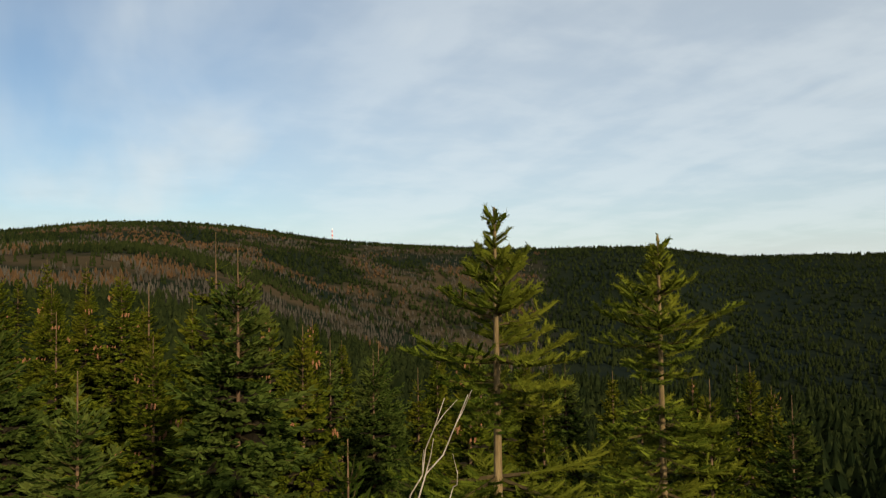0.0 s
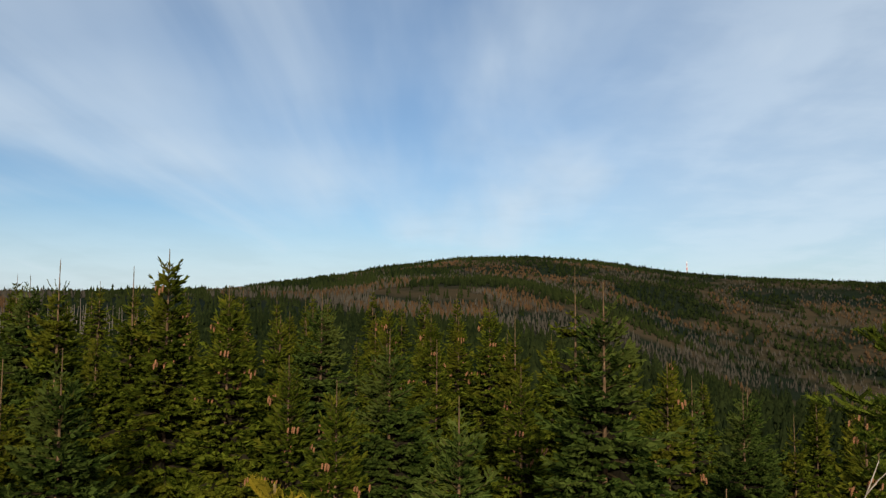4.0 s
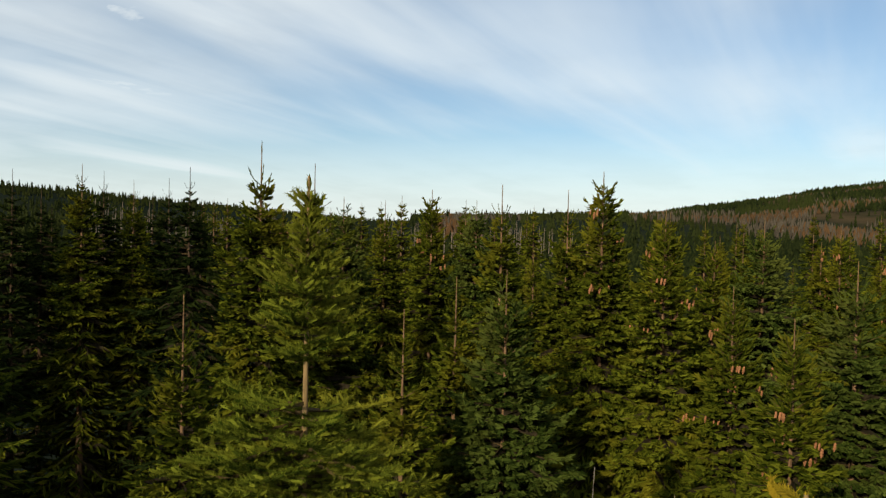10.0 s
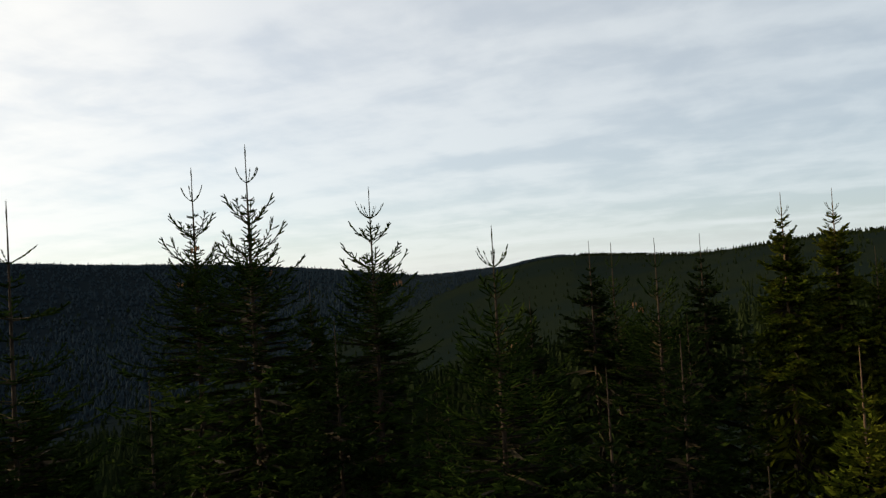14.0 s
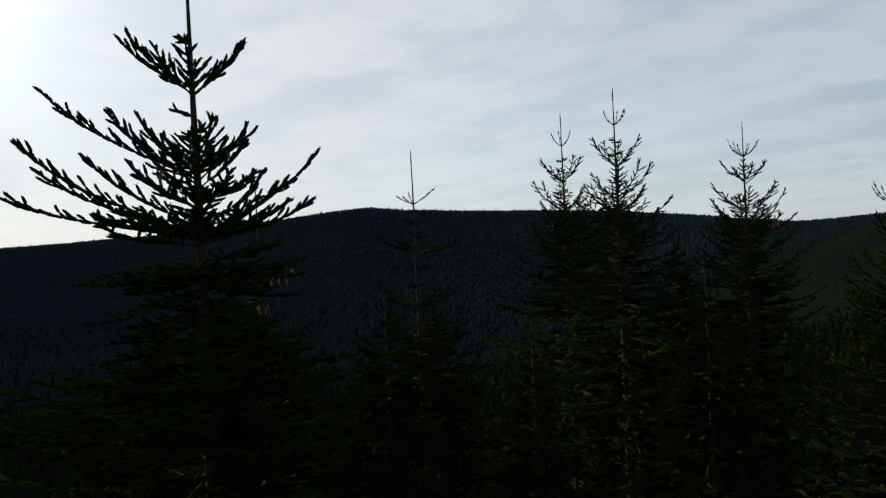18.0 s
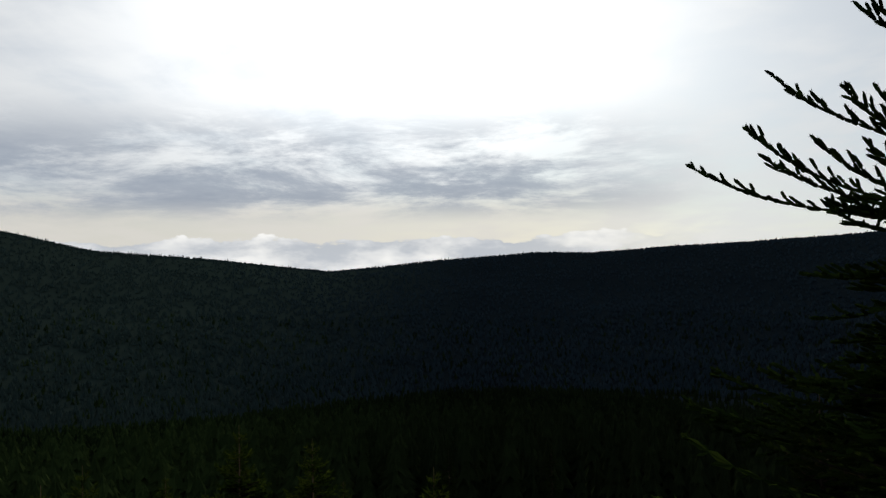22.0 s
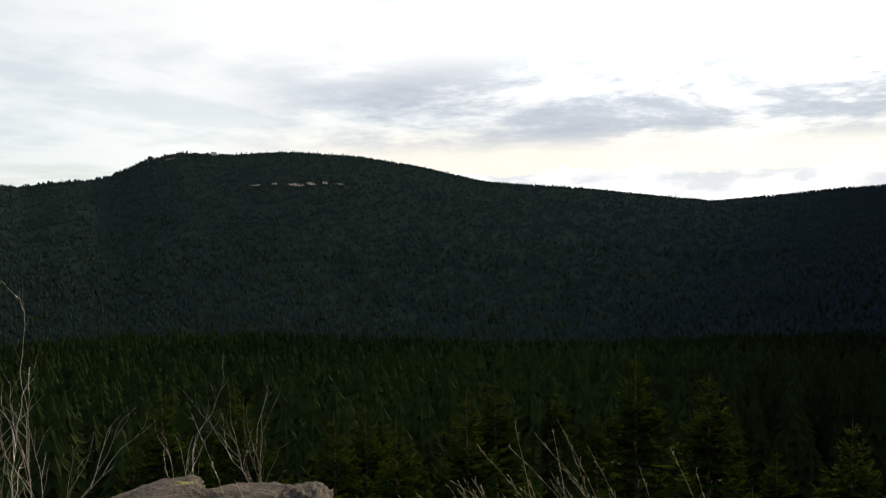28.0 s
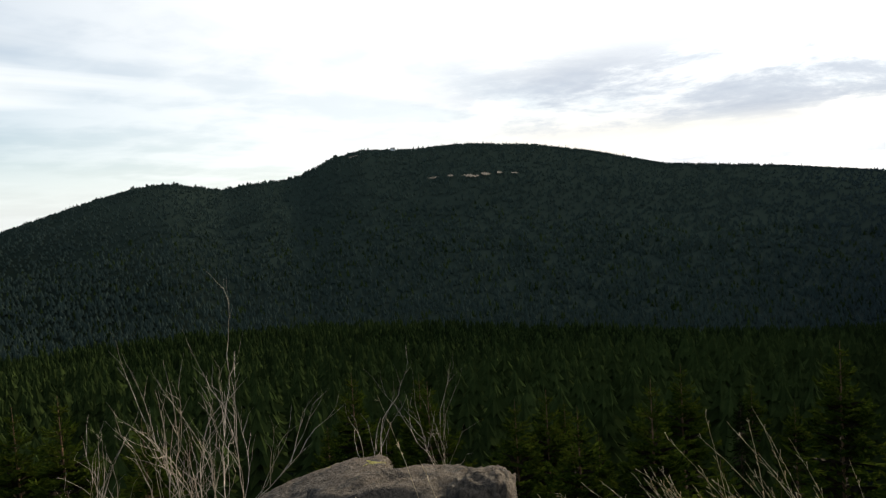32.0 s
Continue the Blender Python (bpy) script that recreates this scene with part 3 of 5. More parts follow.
def land(x, y):
    """Height of the ground, for arrays of places."""
    x, y = np.asarray(x, float), np.asarray(y, float)
    r = np.hypot(x, y)
    b = (np.degrees(np.arctan2(-x, y)) + 60) % 360 - 60
    rise, far, fall = np.interp(b, RIDGES[:, 0], RIDGES[:, 1]), np.interp(b, RIDGES[:, 0], RIDGES[:, 2]), np.interp(b, FALL[:, 0], FALL[:, 1])
    near = np.interp(r, (0, 1.6, 3.0, 5.5, 9.0, 14.0), (-2.6, -2.9, -3.6, -6.0, -7.6, -8.3)) - 0.6 * fall * np.clip((r - 5) / 8, 0, 1)
    start, foot = 14.0, 0.22 * far + 350 * fall
    low = -8.3 - 0.6 * fall - (0.004 + 0.19 * fall) * np.minimum(foot - start, 900)
    down = np.clip((r - start) / (foot - start), 0, 1)
    s = np.clip((r - foot) / np.maximum(far - foot, 1), 0, 1)
    top = far * np.tan(np.radians(rise))
    z = near + (low + 8.3 + 0.6 * fall) * down * (1 - 0.25 * down + 0.25 * down ** 2)
    z = z + (top - low) * (0.55 * s + 0.45 * (3 * s * s - 2 * s ** 3))
    back = np.clip((r - far) / 1500, 0, 1)
    z = z - (top + 120) * (3 * back ** 2 - 2 * back ** 3)
    soft = np.clip((r - 60) / 400, 0, 1) * (1 - s ** 6 * 0.8)
    z = z + soft * (7 * np.sin(x / 97 + 1.3) * np.sin(y / 121) + 9 * np.sin(x / 260 + y / 330))
    return z


def make_ground():
    bs = np.linspace(-60, 300, 361)[:-1]
    near = np.concatenate([np.linspace(0.4, 14, 24), np.geomspace(15, 150, 26)])
    far = np.interp(bs, RIDGES[:, 0], RIDGES[:, 2])
    rows = [np.full(len(bs), r) for r in near]
    rows += [150 * (far / 150) ** f for f in np.linspace(0.06, 0.98, 44)]
    rows += [far * f for f in (0.97, 0.98, 0.99, 1.0, 1.01, 1.03, 1.07, 1.12, 1.2, 1.35, 1.6)] + [np.full(len(bs), 5600.0)]
    R = np.sort(np.stack(rows), 0)
    rs = R[:, 0]
    B = np.broadcast_to(np.radians(bs), R.shape)
    X, Y = -np.sin(B) * R, np.cos(B) * R
    Z = land(X, Y)
    Z += np.clip((8 - R) / 8, 0, 1) * 0.15 * np.sin(X * 2.3) * np.cos(Y * 1.9)
    n = len(bs)
    v = np.stack([X, Y, Z], -1).reshape(-1, 3)
    i, j = np.meshgrid(np.arange(len(rs) - 1), np.arange(n), indexing="ij")
    k = (j + 1) % n
    f = np.stack([i * n + j, (i + 1) * n + j, (i + 1) * n + k, i * n + k], -1).reshape(-1)
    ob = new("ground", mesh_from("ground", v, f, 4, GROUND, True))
    tagged(ob, "rolling wooded ground with brown heath and needle litter", "ground", kind="structure")


make_ground()


def far_forest(name, seed, count, mat, label, lo, hi, r_lo, r_hi, keep=None, slim=1.0, tall=1.0, tiers=3, spikes=5, band=None):
    """Many distant conifers as one mesh: each a spire of ragged skirts of branches."""
    rng = np.random.default_rng(seed)
    b = rng.uniform(lo, hi, count)
    far = np.interp(b, RIDGES[:, 0], RIDGES[:, 2])
    b, far = b[far * 1.03 > r_lo], far[far * 1.03 > r_lo]
    r = np.exp(rng.uniform(np.log(r_lo), np.log(np.minimum(r_hi, far * 1.03))))
    if band:
        r = far * rng.uniform(band[0], band[1], len(b))
    x, y = -np.sin(np.radians(b)) * r, np.cos(np.radians(b)) * r
    if keep is not None:
        ok = keep(b, r / far, x, y, rng)
        b, r, x, y = b[ok], r[ok], x[ok], y[ok]
    z = land(x, y) - 0.5
    m = len(x)
    fall = np.interp(b, FALL[:, 0], FALL[:, 1])
    h = rng.uniform(6.5, 11.0, m) * tall * (1 - 0.45 * fall * np.clip((160 - r) / 140, 0, 1)) * np.interp(r, (30, 120, 800, 2600), (0.8, 0.85, 1.05, 0.8)) * np.where((b > 36) & (b < 116) & (r > 230), 0.42, 1.0)
    w = rng.uniform(0.20, 0.30, m) * h * slim * np.interp(r, (100, 900, 2600), (1.0, 1.1, 2.2))
    a0 = rng.uniform(0, 6.28, m)
    lean = rng.normal(0, 0.015, (2, m)) * h
    verts, tri, base = [], [], 0

    def at(frac, rad, ang):
        verts.append(np.stack([x + lean[0] * frac + np.cos(ang) * rad, y + lean[1] * frac + np.sin(ang) * rad, z + h * frac], 1))

    for t in range(tiers):
        f0 = 1 - (t + 1) / tiers + 0.02
        f1 = min(1.0, f0 + 1.55 / tiers)
        at(f1, 0 * w, a0)
        for j in range(2 * spikes):
            out = 1.0 if j % 2 == 0 else 0.55
            rad = w * (1 - f0) ** 0.85 * out * rng.uniform(0.7, 1.2, m)
            at(f0 + (0.0 if j % 2 == 0 else 0.35 / tiers) + rng.uniform(-0.02, 0.02, m), rad, a0 + t * 0.9 + 6.283 * j / (2 * spikes) + rng.uniform(-0.15, 0.15, m))
        for j in range(2 * spikes):
            tri.append((base, base + 1 + j, base + 1 + (j + 1) % (2 * spikes)))
        base += 2 * spikes + 1
    v = np.stack(verts, 1)
    f = (np.arange(m) * base)[:, None, None] + np.array(tri)[None]
    ob = new(name, mesh_from(name, v.reshape(-1, 3), f.reshape(-1), 3, mat))
    return tagged(ob, label, "forest", kind="stuff")


def blotch(x, y, scale, seed):
    """Smooth patches between -1 and 1."""
    return (np.sin(x / scale + seed) * np.cos(y / scale * 1.3 + 2 * seed) + 0.6 * np.sin((x + y) / scale * 1.9 + 3 * seed) + 0.5 * np.cos((x - 0.6 * y) / scale * 2.7 + seed)) / 1.6


def dying(b, s, x, y):
    """Where the far slope has dead spruce: the hill to the north."""
    on_hill = (b > -30) & (b < 34) & (s > 0.3) & (s < 0.93)
    return on_hill, blotch(x, y * 0.55, 90, 1.0) + 0.25 * blotch(x, y, 33, 4.0)


def living(b, s, x, y, rng):
    on, p = dying(b, s, x, y)
    return ~(on & (p > -0.15) & (rng.random(len(b)) < 0.8))


def rusty(b, s, x, y, rng):
    on, p = dying(b, s, x, y)
    return on & (p > 0.0) & (blotch(x, y, 140, 2.2) > 0.0)


def grey_dead(b, s, x, y, rng):
    on, p = dying(b, s, x, y)
    return on & (p > -0.15) & (blotch(x, y, 140, 2.2) < 0.35)


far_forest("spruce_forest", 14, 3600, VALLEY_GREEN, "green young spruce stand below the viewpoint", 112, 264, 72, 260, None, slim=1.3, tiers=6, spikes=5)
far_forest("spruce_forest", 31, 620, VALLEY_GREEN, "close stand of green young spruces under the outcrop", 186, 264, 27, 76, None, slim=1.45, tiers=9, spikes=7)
far_forest("spruce_forest", 30, 700, VALLEY_GREEN, "young spruce stand in the southern hollow, coloured dark for backlight", 112, 192, 38, 76, None, tiers=6, spikes=6)
far_forest("spruce_forest", 15, 1300, FAR_GREEN, "green spruce stand on the wooded brow", -56, 8, 44, 260, None, tiers=6, spikes=4)
far_forest("spruce_forest", 16, 2600, FAR_GREEN, "green spruce wood of the plateau", 8, 112, 48, 260, None, tall=0.72, tiers=6, spikes=4)
far_forest("spruce_forest", 17, 6500, FAR_GREEN, "dense dark green spruce forest on the wooded plateau", -58, 112, 240, 1300, living, tiers=3, spikes=3)
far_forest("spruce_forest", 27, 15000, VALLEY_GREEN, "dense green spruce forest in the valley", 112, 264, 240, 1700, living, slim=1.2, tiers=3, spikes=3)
far_forest("spruce_forest", 19, 30000, FAR_GREEN, "dense dark green spruce forest on the northern hill", -58, 100, 900, 3300, living, slim=1.25, tiers=1, spikes=3)
far_forest("spruce_forest", 18, 52000, FAR_HAZED, "dense spruce forest on the far southern hills, tinted bluish for haze", 100, 264, 950, 3300, living, slim=1.35, tiers=1, spikes=3)
far_forest("rust_brown_spruces", 12, 20000, FAR_BROWN, "rust-brown dying spruces on the far slope", -32, 36, 420, 2000, rusty, slim=1.3, tall=0.7, tiers=1, spikes=4)
far_forest("dead_grey_spruces", 13, 22000, FAR_GREY, "bare grey dead spruce trunks on the far slope", -32, 36, 300, 2000, grey_dead, slim=0.8, tall=0.75, tiers=1, spikes=3)


far_forest("spruce_forest", 21, 9000, FAR_HAZED, "fringe of spruces along the southern skyline", 100, 264, 600, 3300, None, slim=0.8, tall=0.85, tiers=1, spikes=3, band=(0.965, 1.008))
far_forest("spruce_forest", 22, 5200, FAR_GREEN, "fringe of spruces along the northern skyline", -58, 34, 600, 3300, None, slim=0.7, tall=1.0, tiers=1, spikes=3, band=(0.965, 1.006))
far_forest("spruce_forest", 23, 2600, FAR_GREEN, "fringe of spruces along the plateau edge", 34, 104, 300, 1400, None, slim=0.9, tall=0.9, tiers=2, spikes=4, band=(0.93, 1.006))


far_forest("spruce_forest", 24, 900, FAR_GREEN, "taller spruces standing out along the northern skyline", -58, 20, 600, 3300, None, slim=0.8, tall=1.35, tiers=2, spikes=3, band=(0.985, 1.004))
far_forest("spruce_forest", 25, 620, FAR_HAZED, "taller spruces standing out along the southern skyline", 100, 264, 600, 3300, None, slim=0.5, tall=1.5, tiers=2, spikes=3, band=(0.985, 1.004))
far_forest("spruce_forest", 26, 130, FAR_HAZED, "clumps of tall spruces below the summit", 230.5, 246, 600, 3300, lambda b, s, x, y, rng: np.sin(b * 4.1) + 0.6 * np.sin(b * 11.0) > -0.2, slim=1.3, tall=1.6, tiers=2, spikes=3, band=(0.985, 1.002))


def dead_trunks(seed, count, lo, hi, r_lo, r_hi):
    """A stand of bare grey trunks with broken side stubs, far off on the plateau."""
    rng = np.random.default_rng(seed)
    segs = []
    for k in range(count):
        b, r = rng.uniform(lo, hi), rng.uniform(r_lo, r_hi)
        p = bearing(b, r)
        z, h = float(land(p.x, p.y)), rng.uniform(6.5, 10.5)
        foot, top = np.array((p.x, p.y, z - 0.3)), np.array((p.x + rng.normal(0, 0.25), p.y + rng.normal(0, 0.25), z + h))
        segs.append((foot, top, 0.16, 0.05))
        for g in range(6):
            q = foot + (top - foot) * rng.uniform(0.35, 0.95)
            a = rng.uniform(0, 6.28)
            segs.append((q, q + np.array((math.cos(a), math.sin(a), 0.2)) * rng.uniform(0.3, 0.9), 0.05, 0.02))
    ob = new("dead_spruce_trunks", mesh_from("dead_spruce_trunks", *tubes(segs, 3), 4, GREY_TWIG))
    tagged(ob, "stand of bare grey dead spruce trunks on the plateau", "forest", kind="stuff")


dead_trunks(71, 170, 24, 58, 130, 230)

# ---- near trees ----
UP = ((0, 58), (0.5, 42), (1.2, 16), (2.2, -4), (9, -18))
FINE = dict(body=0.022, gap=0.25, per=5, extra=13, twig_gap=0.072, twig_max=0.27, seg=0.095, sub=0.07)
kind_of_tree("slim", 1, 9.2, 0.10, NEEDLE, leader=0.36, candle=5, rings=((0.46, 4, 0.12, 35), (0.56, 4, 0.16, 30)), env=((0, 0.06), (0.6, 0.20), (1.0, 0.36), (2.0, 0.68), (3.5, 1.0), (9, 1.4)), pitch=UP, fine=2.7, **FINE)
kind_of_tree("broad", 2, 9.2, 0.11, NEEDLE_COOL, leader=0.30, candle=5, env=((0, 0.08), (0.4, 0.26), (1.0, 0.50), (2.0, 0.80), (3.5, 1.10), (9, 1.6)), pitch=UP, fine=2.6, bare=((0.28, 0.42),), **FINE)
kind_of_tree("coned", 3, 9.2, 0.10, NEEDLE, leader=0.26, candle=4, cones=28, env=((0, 0.07), (0.3, 0.22), (1.0, 0.40), (2.0, 0.62), (3.5, 0.9), (9, 1.2)), pitch=UP, fine=2.6, **FINE)
kind_of_tree("dark", 4, 9.6, 0.11, NEEDLE_SHADED, leader=0.42, candle=3, rings=((0.52, 4, 0.12, 30), (0.66, 5, 0.20, 30)), env=((0, 0.05), (0.7, 0.24), (1.2, 0.48), (2.0, 0.90), (3.5, 1.4), (9, 2.0)), pitch=UP, fine=2.2, **{**FINE, "per": 4, "extra": 6})
kind_of_tree("crowned", 5, 9.2, 0.10, NEEDLE, leader=0.44, candle=5, cones=8, rings=((0.52, 4, 0.08, 20), (0.62, 6, 0.26, 50)),
             env=((0, 0.06), (0.6, 0.28), (1.0, 0.42), (2.0, 0.62), (3.5, 0.85), (9, 1.2)), pitch=UP, fine=3.0, **{**FINE, "extra": 16})
# lighter fir needle colour on these two spruces puts sunlight into their crowns
kind_of_tree("wide", 6, 9.4, 0.11, NEEDLE_FIR, leader=0.16, candle=5, candle_len=1.3, candle_pitch=(20, 45), rings=((0.27, 4, 0.12, 15), (0.40, 5, 0.28, 35)),
             env=((0, 0.06), (0.35, 0.25), (0.8, 0.46), (1.5, 0.74), (2.6, 1.4), (3.7, 1.9), (9, 2.4)), pitch=UP, fine=3.4, cones=4, **{**FINE, "hang": 22.0, "extra": 18, "per": 6})
kind_of_tree("wide_open", 16, 9.4, 0.12, NEEDLE_FIR, leader=0.22, candle=5, candle_len=0.9, rings=((0.34, 3, 0.10, 20), (0.46, 5, 0.26, 40)),
             env=((0, 0.06), (0.35, 0.22), (0.8, 0.38), (1.5, 0.56), (2.6, 0.95), (3.7, 1.5), (9, 2.0)), pitch=UP, fine=3.2, cones=20, cone_zone=(0.7, 1.3), **{**FINE, "extra": 9, "per": 5})
kind_of_tree("bushy", 7, 4.6, 0.05, NEEDLE_MID, body=0.024, leader=0.28, candle=4, env=((0, 0.06), (0.5, 0.30), (1.5, 0.70), (4.6, 1.35)), pitch=((0, 55), (0.8, 30), (4.6, 0)), fine=1.7, gap=0.26, per=5, extra=6, twig_gap=0.09, twig_max=0.26)
LIT = dict(body=0.0095, brush=(170, 0.018, 0.006), slim_r=0.008, seg=0.09, twig_gap=0.085, twig_max=0.15, sub=0.5, core=0.03, core_from=2.0, fork=54.0, twig_rise=10.0)
kind_of_tree("crowned_dark", 8, 9.4, 0.10, NEEDLE_BACKLIT, cones=8, cone_zone=(1.3, 1.8), leader=0.46, candle=6, rings=((0.66, 3, 0.10, 10), (0.84, 3, 0.12, 15), (1.0, 5, 0.46, 36), (1.2, 3, 0.16, 20), (1.42, 6, 0.62, 40)),
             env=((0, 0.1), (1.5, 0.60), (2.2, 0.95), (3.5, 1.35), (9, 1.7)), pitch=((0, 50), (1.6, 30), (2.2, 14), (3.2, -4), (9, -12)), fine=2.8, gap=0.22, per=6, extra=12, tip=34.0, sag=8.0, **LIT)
kind_of_tree("candelabra", 9, 9.4, 0.10, NEEDLE_BACKLIT, cones=4, cone_zone=(1.3, 1.8), leader=0.42, candle=8, candle_len=0.68, candle_pitch=(24, 66), rings=((0.58, 3, 0.10, 25), (0.76, 5, 0.36, 42), (0.96, 3, 0.16, 20), (1.12, 6, 0.50, 34)),
             env=((0, 0.1), (1.1, 0.48), (2.0, 0.85), (3.5, 1.3), (9, 1.7)), pitch=((0, 50), (1.2, 28), (2.2, 10), (3.2, -4), (9, -12)), fine=2.6, gap=0.22, per=6, extra=12, tip=34.0, sag=8.0, **LIT)
FINE_TOP = dict(body=0.02, twig_gap=0.085, twig_max=0.26)
SPIRE = dict(leader=0.56, candle=5, candle_len=0.5, candle_pitch=(22, 34), rings=((0.74, 4, 0.15, 8), (0.88, 3, 0.10, 5), (1.05, 6, 0.52, 10), (1.24, 3, 0.16, 5), (1.42, 4, 0.16, 10), (1.62, 7, 0.66, 16), (1.8, 5, 0.5, 10)),
             env=((0, 0.1), (1.8, 0.66), (2.6, 1.0), (3.5, 1.25), (9, 1.6)), pitch=((0, 40), (1.9, 14), (3.0, 0), (9, -12)), fine=3.0, gap=0.22, per=6, extra=12, tip=36.0, sag=8.0)
kind_of_tree("spire", 26, 8.6, 0.08, NEEDLE_BACKLIT, **SPIRE, **LIT)
kind_of_tree("spire_lit", 28, 8.6, 0.09, NEEDLE, **SPIRE, **FINE_TOP)
kind_of_tree("spire_coned", 27, 8.6, 0.08, NEEDLE_BACKLIT, cones=36, cone_zone=(0.85, 1.35), **SPIRE, **LIT)
TALL = ((0.30, 20, 0.2, 40), (0.30, 140, 0.22, 42), (0.31, 260, 0.2, 40), (0.68, 340, 0.42, 45), (0.68, 60, 0.36, 45), (0.69, 150, 0.40, 48), (0.68, 230, 0.38, 42), (0.68, 290, 0.36, 45), (1.0, 334, 0.12, 20),
        (1.36, 330, 0.66, 36), (1.37, 350, 0.60, 40), (1.38, 300, 0.5, 50), (1.37, 160, 0.60, 44), (1.38, 138, 0.55, 40), (1.37, 60, 0.5, 40), (1.37, 240, 0.5, 40), (1.52, 334, 0.17, 15), (1.64, 154, 0.13, 20), (1.74, 40, 0.15, 20))
LOW = ((1.98, 332, 1.20, 30), (2.02, 350, 0.80, 38), (1.95, 318, 0.62, 46), (2.0, 162, 0.58, 46), (2.05, 140, 0.52, 40), (1.92, 150, 0.34, 44), (2.0, 70, 0.6, 34), (2.0, 250, 0.8, 34), (2.1, 20, 0.55, 30),
         (2.42, 335, 1.66, 16), (2.38, 326, 1.25, 23), (2.40, 347, 1.35, 28), (2.34, 338, 0.95, 34), (2.42, 155, 1.12, 34), (2.40, 170, 0.85, 30), (2.36, 146, 0.66, 40), (2.45, 140, 0.9, 18))
LOW += ((2.4, 60, 0.9, 18), (2.4, 100, 0.7, 20), (2.42, 245, 1.0, 20), (2.4, 285, 1.0, 14), (2.46, 10, 0.8, 10))
kind_of_tree("tall_open", 25, 9.6, 0.12, NEEDLE_BACKLIT, cones=8, cone_zone=(1.9, 2.5), leader=0.30, candle=4, boughs=TALL + LOW, rings=((1.93, 5, 0.50, 40), (2.18, 7, 0.58, 28), (2.40, 8, 0.72, 14)), env=((2.4, 0.9), (3.0, 0.9), (3.25, 1.0), (3.6, 1.4), (4.2, 1.7), (9, 2.2)),
             pitch=((2.4, 4), (3.0, -16), (3.4, 2), (3.8, 8), (9, -10)), fine=4.2, gap=0.20, per=6, extra=14, tip=18.0, sag=7.0, hang=16.0, hang_from=2.4,
             **{**LIT, "body": 0.0150, "brush": (200, 0.024, 0.007), "slim_r": 0.014, "twig_gap": 0.085, "twig_max": 0.20, "twig_rise": 14.0, "fork": 56.0, "core_from": 3.3})
YOUNG = dict(body=0.0046, brush=(900, 0.0145, 0.0024), slim_r=0.006, seg=0.04, twig_gap=0.036, twig_max=0.075, twig_rise=14.0, fork=56.0, sub=0.5, core=0.0, sag=8.0, tip=26.0, hang=4.0, leader=0.06, candle=4, candle_len=0.6)
kind_of_tree("young_bare", 21, 3.6, 0.045, NEEDLE_FIR, gap=0.072, per=6, extra=4, bare=((0.53, 0.66),), fine=0.95, pitch=((0, 45), (0.15, 24), (0.36, 4), (0.5, -10), (3.6, -2)),
             env=((0, 0.03), (0.06, 0.045), (0.12, 0.06), (0.17, 0.10), (0.24, 0.15), (0.30, 0.24), (0.37, 0.27), (0.42, 0.22), (0.5, 0.16), (0.53, 0.10), (0.66, 0.32), (0.9, 0.45), (3.5, 0.55)), **YOUNG)
kind_of_tree("young_thin", 22, 3.8, 0.040, NEEDLE_FIR, gap=0.075, per=6, extra=4, bare=((0.46, 0.52),), fine=1.1, pitch=((0, 45), (0.15, 24), (0.36, 2), (0.5, -10), (3.6, -8)),
             env=((0, 0.03), (0.08, 0.05), (0.13, 0.08), (0.2, 0.14), (0.27, 0.24), (0.34, 0.22), (0.41, 0.14), (0.46, 0.09), (0.53, 0.18), (0.7, 0.24), (1.0, 0.32), (3.6, 0.40)), **YOUNG)
kind_of_tree("young_tip", 23, 3.0, 0.020, NEEDLE_GOLD, gap=0.075, per=5, extra=3, fine=0.8, pitch=((0, 40), (0.2, 20), (3.0, 4)), env=((0, 0.04), (0.05, 0.06), (0.12, 0.12), (0.27, 0.23), (0.6, 0.38), (3.0, 0.6)), **YOUNG)
kind_of_tree("young_dense", 24, 4.2, 0.030, NEEDLE_FIR, gap=0.075, per=7, extra=11, bare=((0.44, 0.54),), fine=1.3, pitch=((0, 50), (0.15, 26), (0.30, 8), (0.5, -6), (0.8, 2), (4.0, 0)),
             env=((0, 0.03), (0.1, 0.05), (0.2, 0.08), (0.28, 0.15), (0.36, 0.18), (0.42, 0.14), (0.44, 0.09), (0.54, 0.24), (0.62, 0.30), (0.8, 0.30), (1.1, 0.38), (2.0, 0.5), (4.0, 0.7)), **{**YOUNG, "leader": 0.09, "hang": 10.0, "hang_from": 0.2})

LABEL = {"slim": "slender green spruce with a bare upright leader", "broad": "broad green spruce with drooping branches", "coned": "green spruce hung with brown cones near the top",
         "dark": "dense green spruce with needles darkened for shade", "wide_open": "sunlit spruce with a bare orange trunk showing between its branches", "candelabra": "spruce coloured dark for backlight, topped by a fan of upturned shoots", "spire_lit": "sunlit narrow spruce with a long bare leader", "spire_coned": "narrow spruce coloured dark for backlight, with a long leader and hanging brown cones", "crowned_dark": "spruce coloured dark for backlight, with a candelabra top", "crowned": "spruce with a candelabra crown of upturned shoots", "wide": "wide sunlit green spruce with layered branches",
         "bushy": "bushy young spruce on the slope below", "young_bare": "young yellow-green fir with a bare lower trunk", "young_thin": "thin young fir with browning lower branches",
         "young_tip": "yellow-green fir tip just below the viewpoint", "young_dense": "dense bright green young fir with layered whorls",
         "tall_open": "tall spruce coloured dark for backlight, with open upturned branches", "spire": "narrow spruce with a long bare leader shoot"}
spin_rng = random.Random(5)


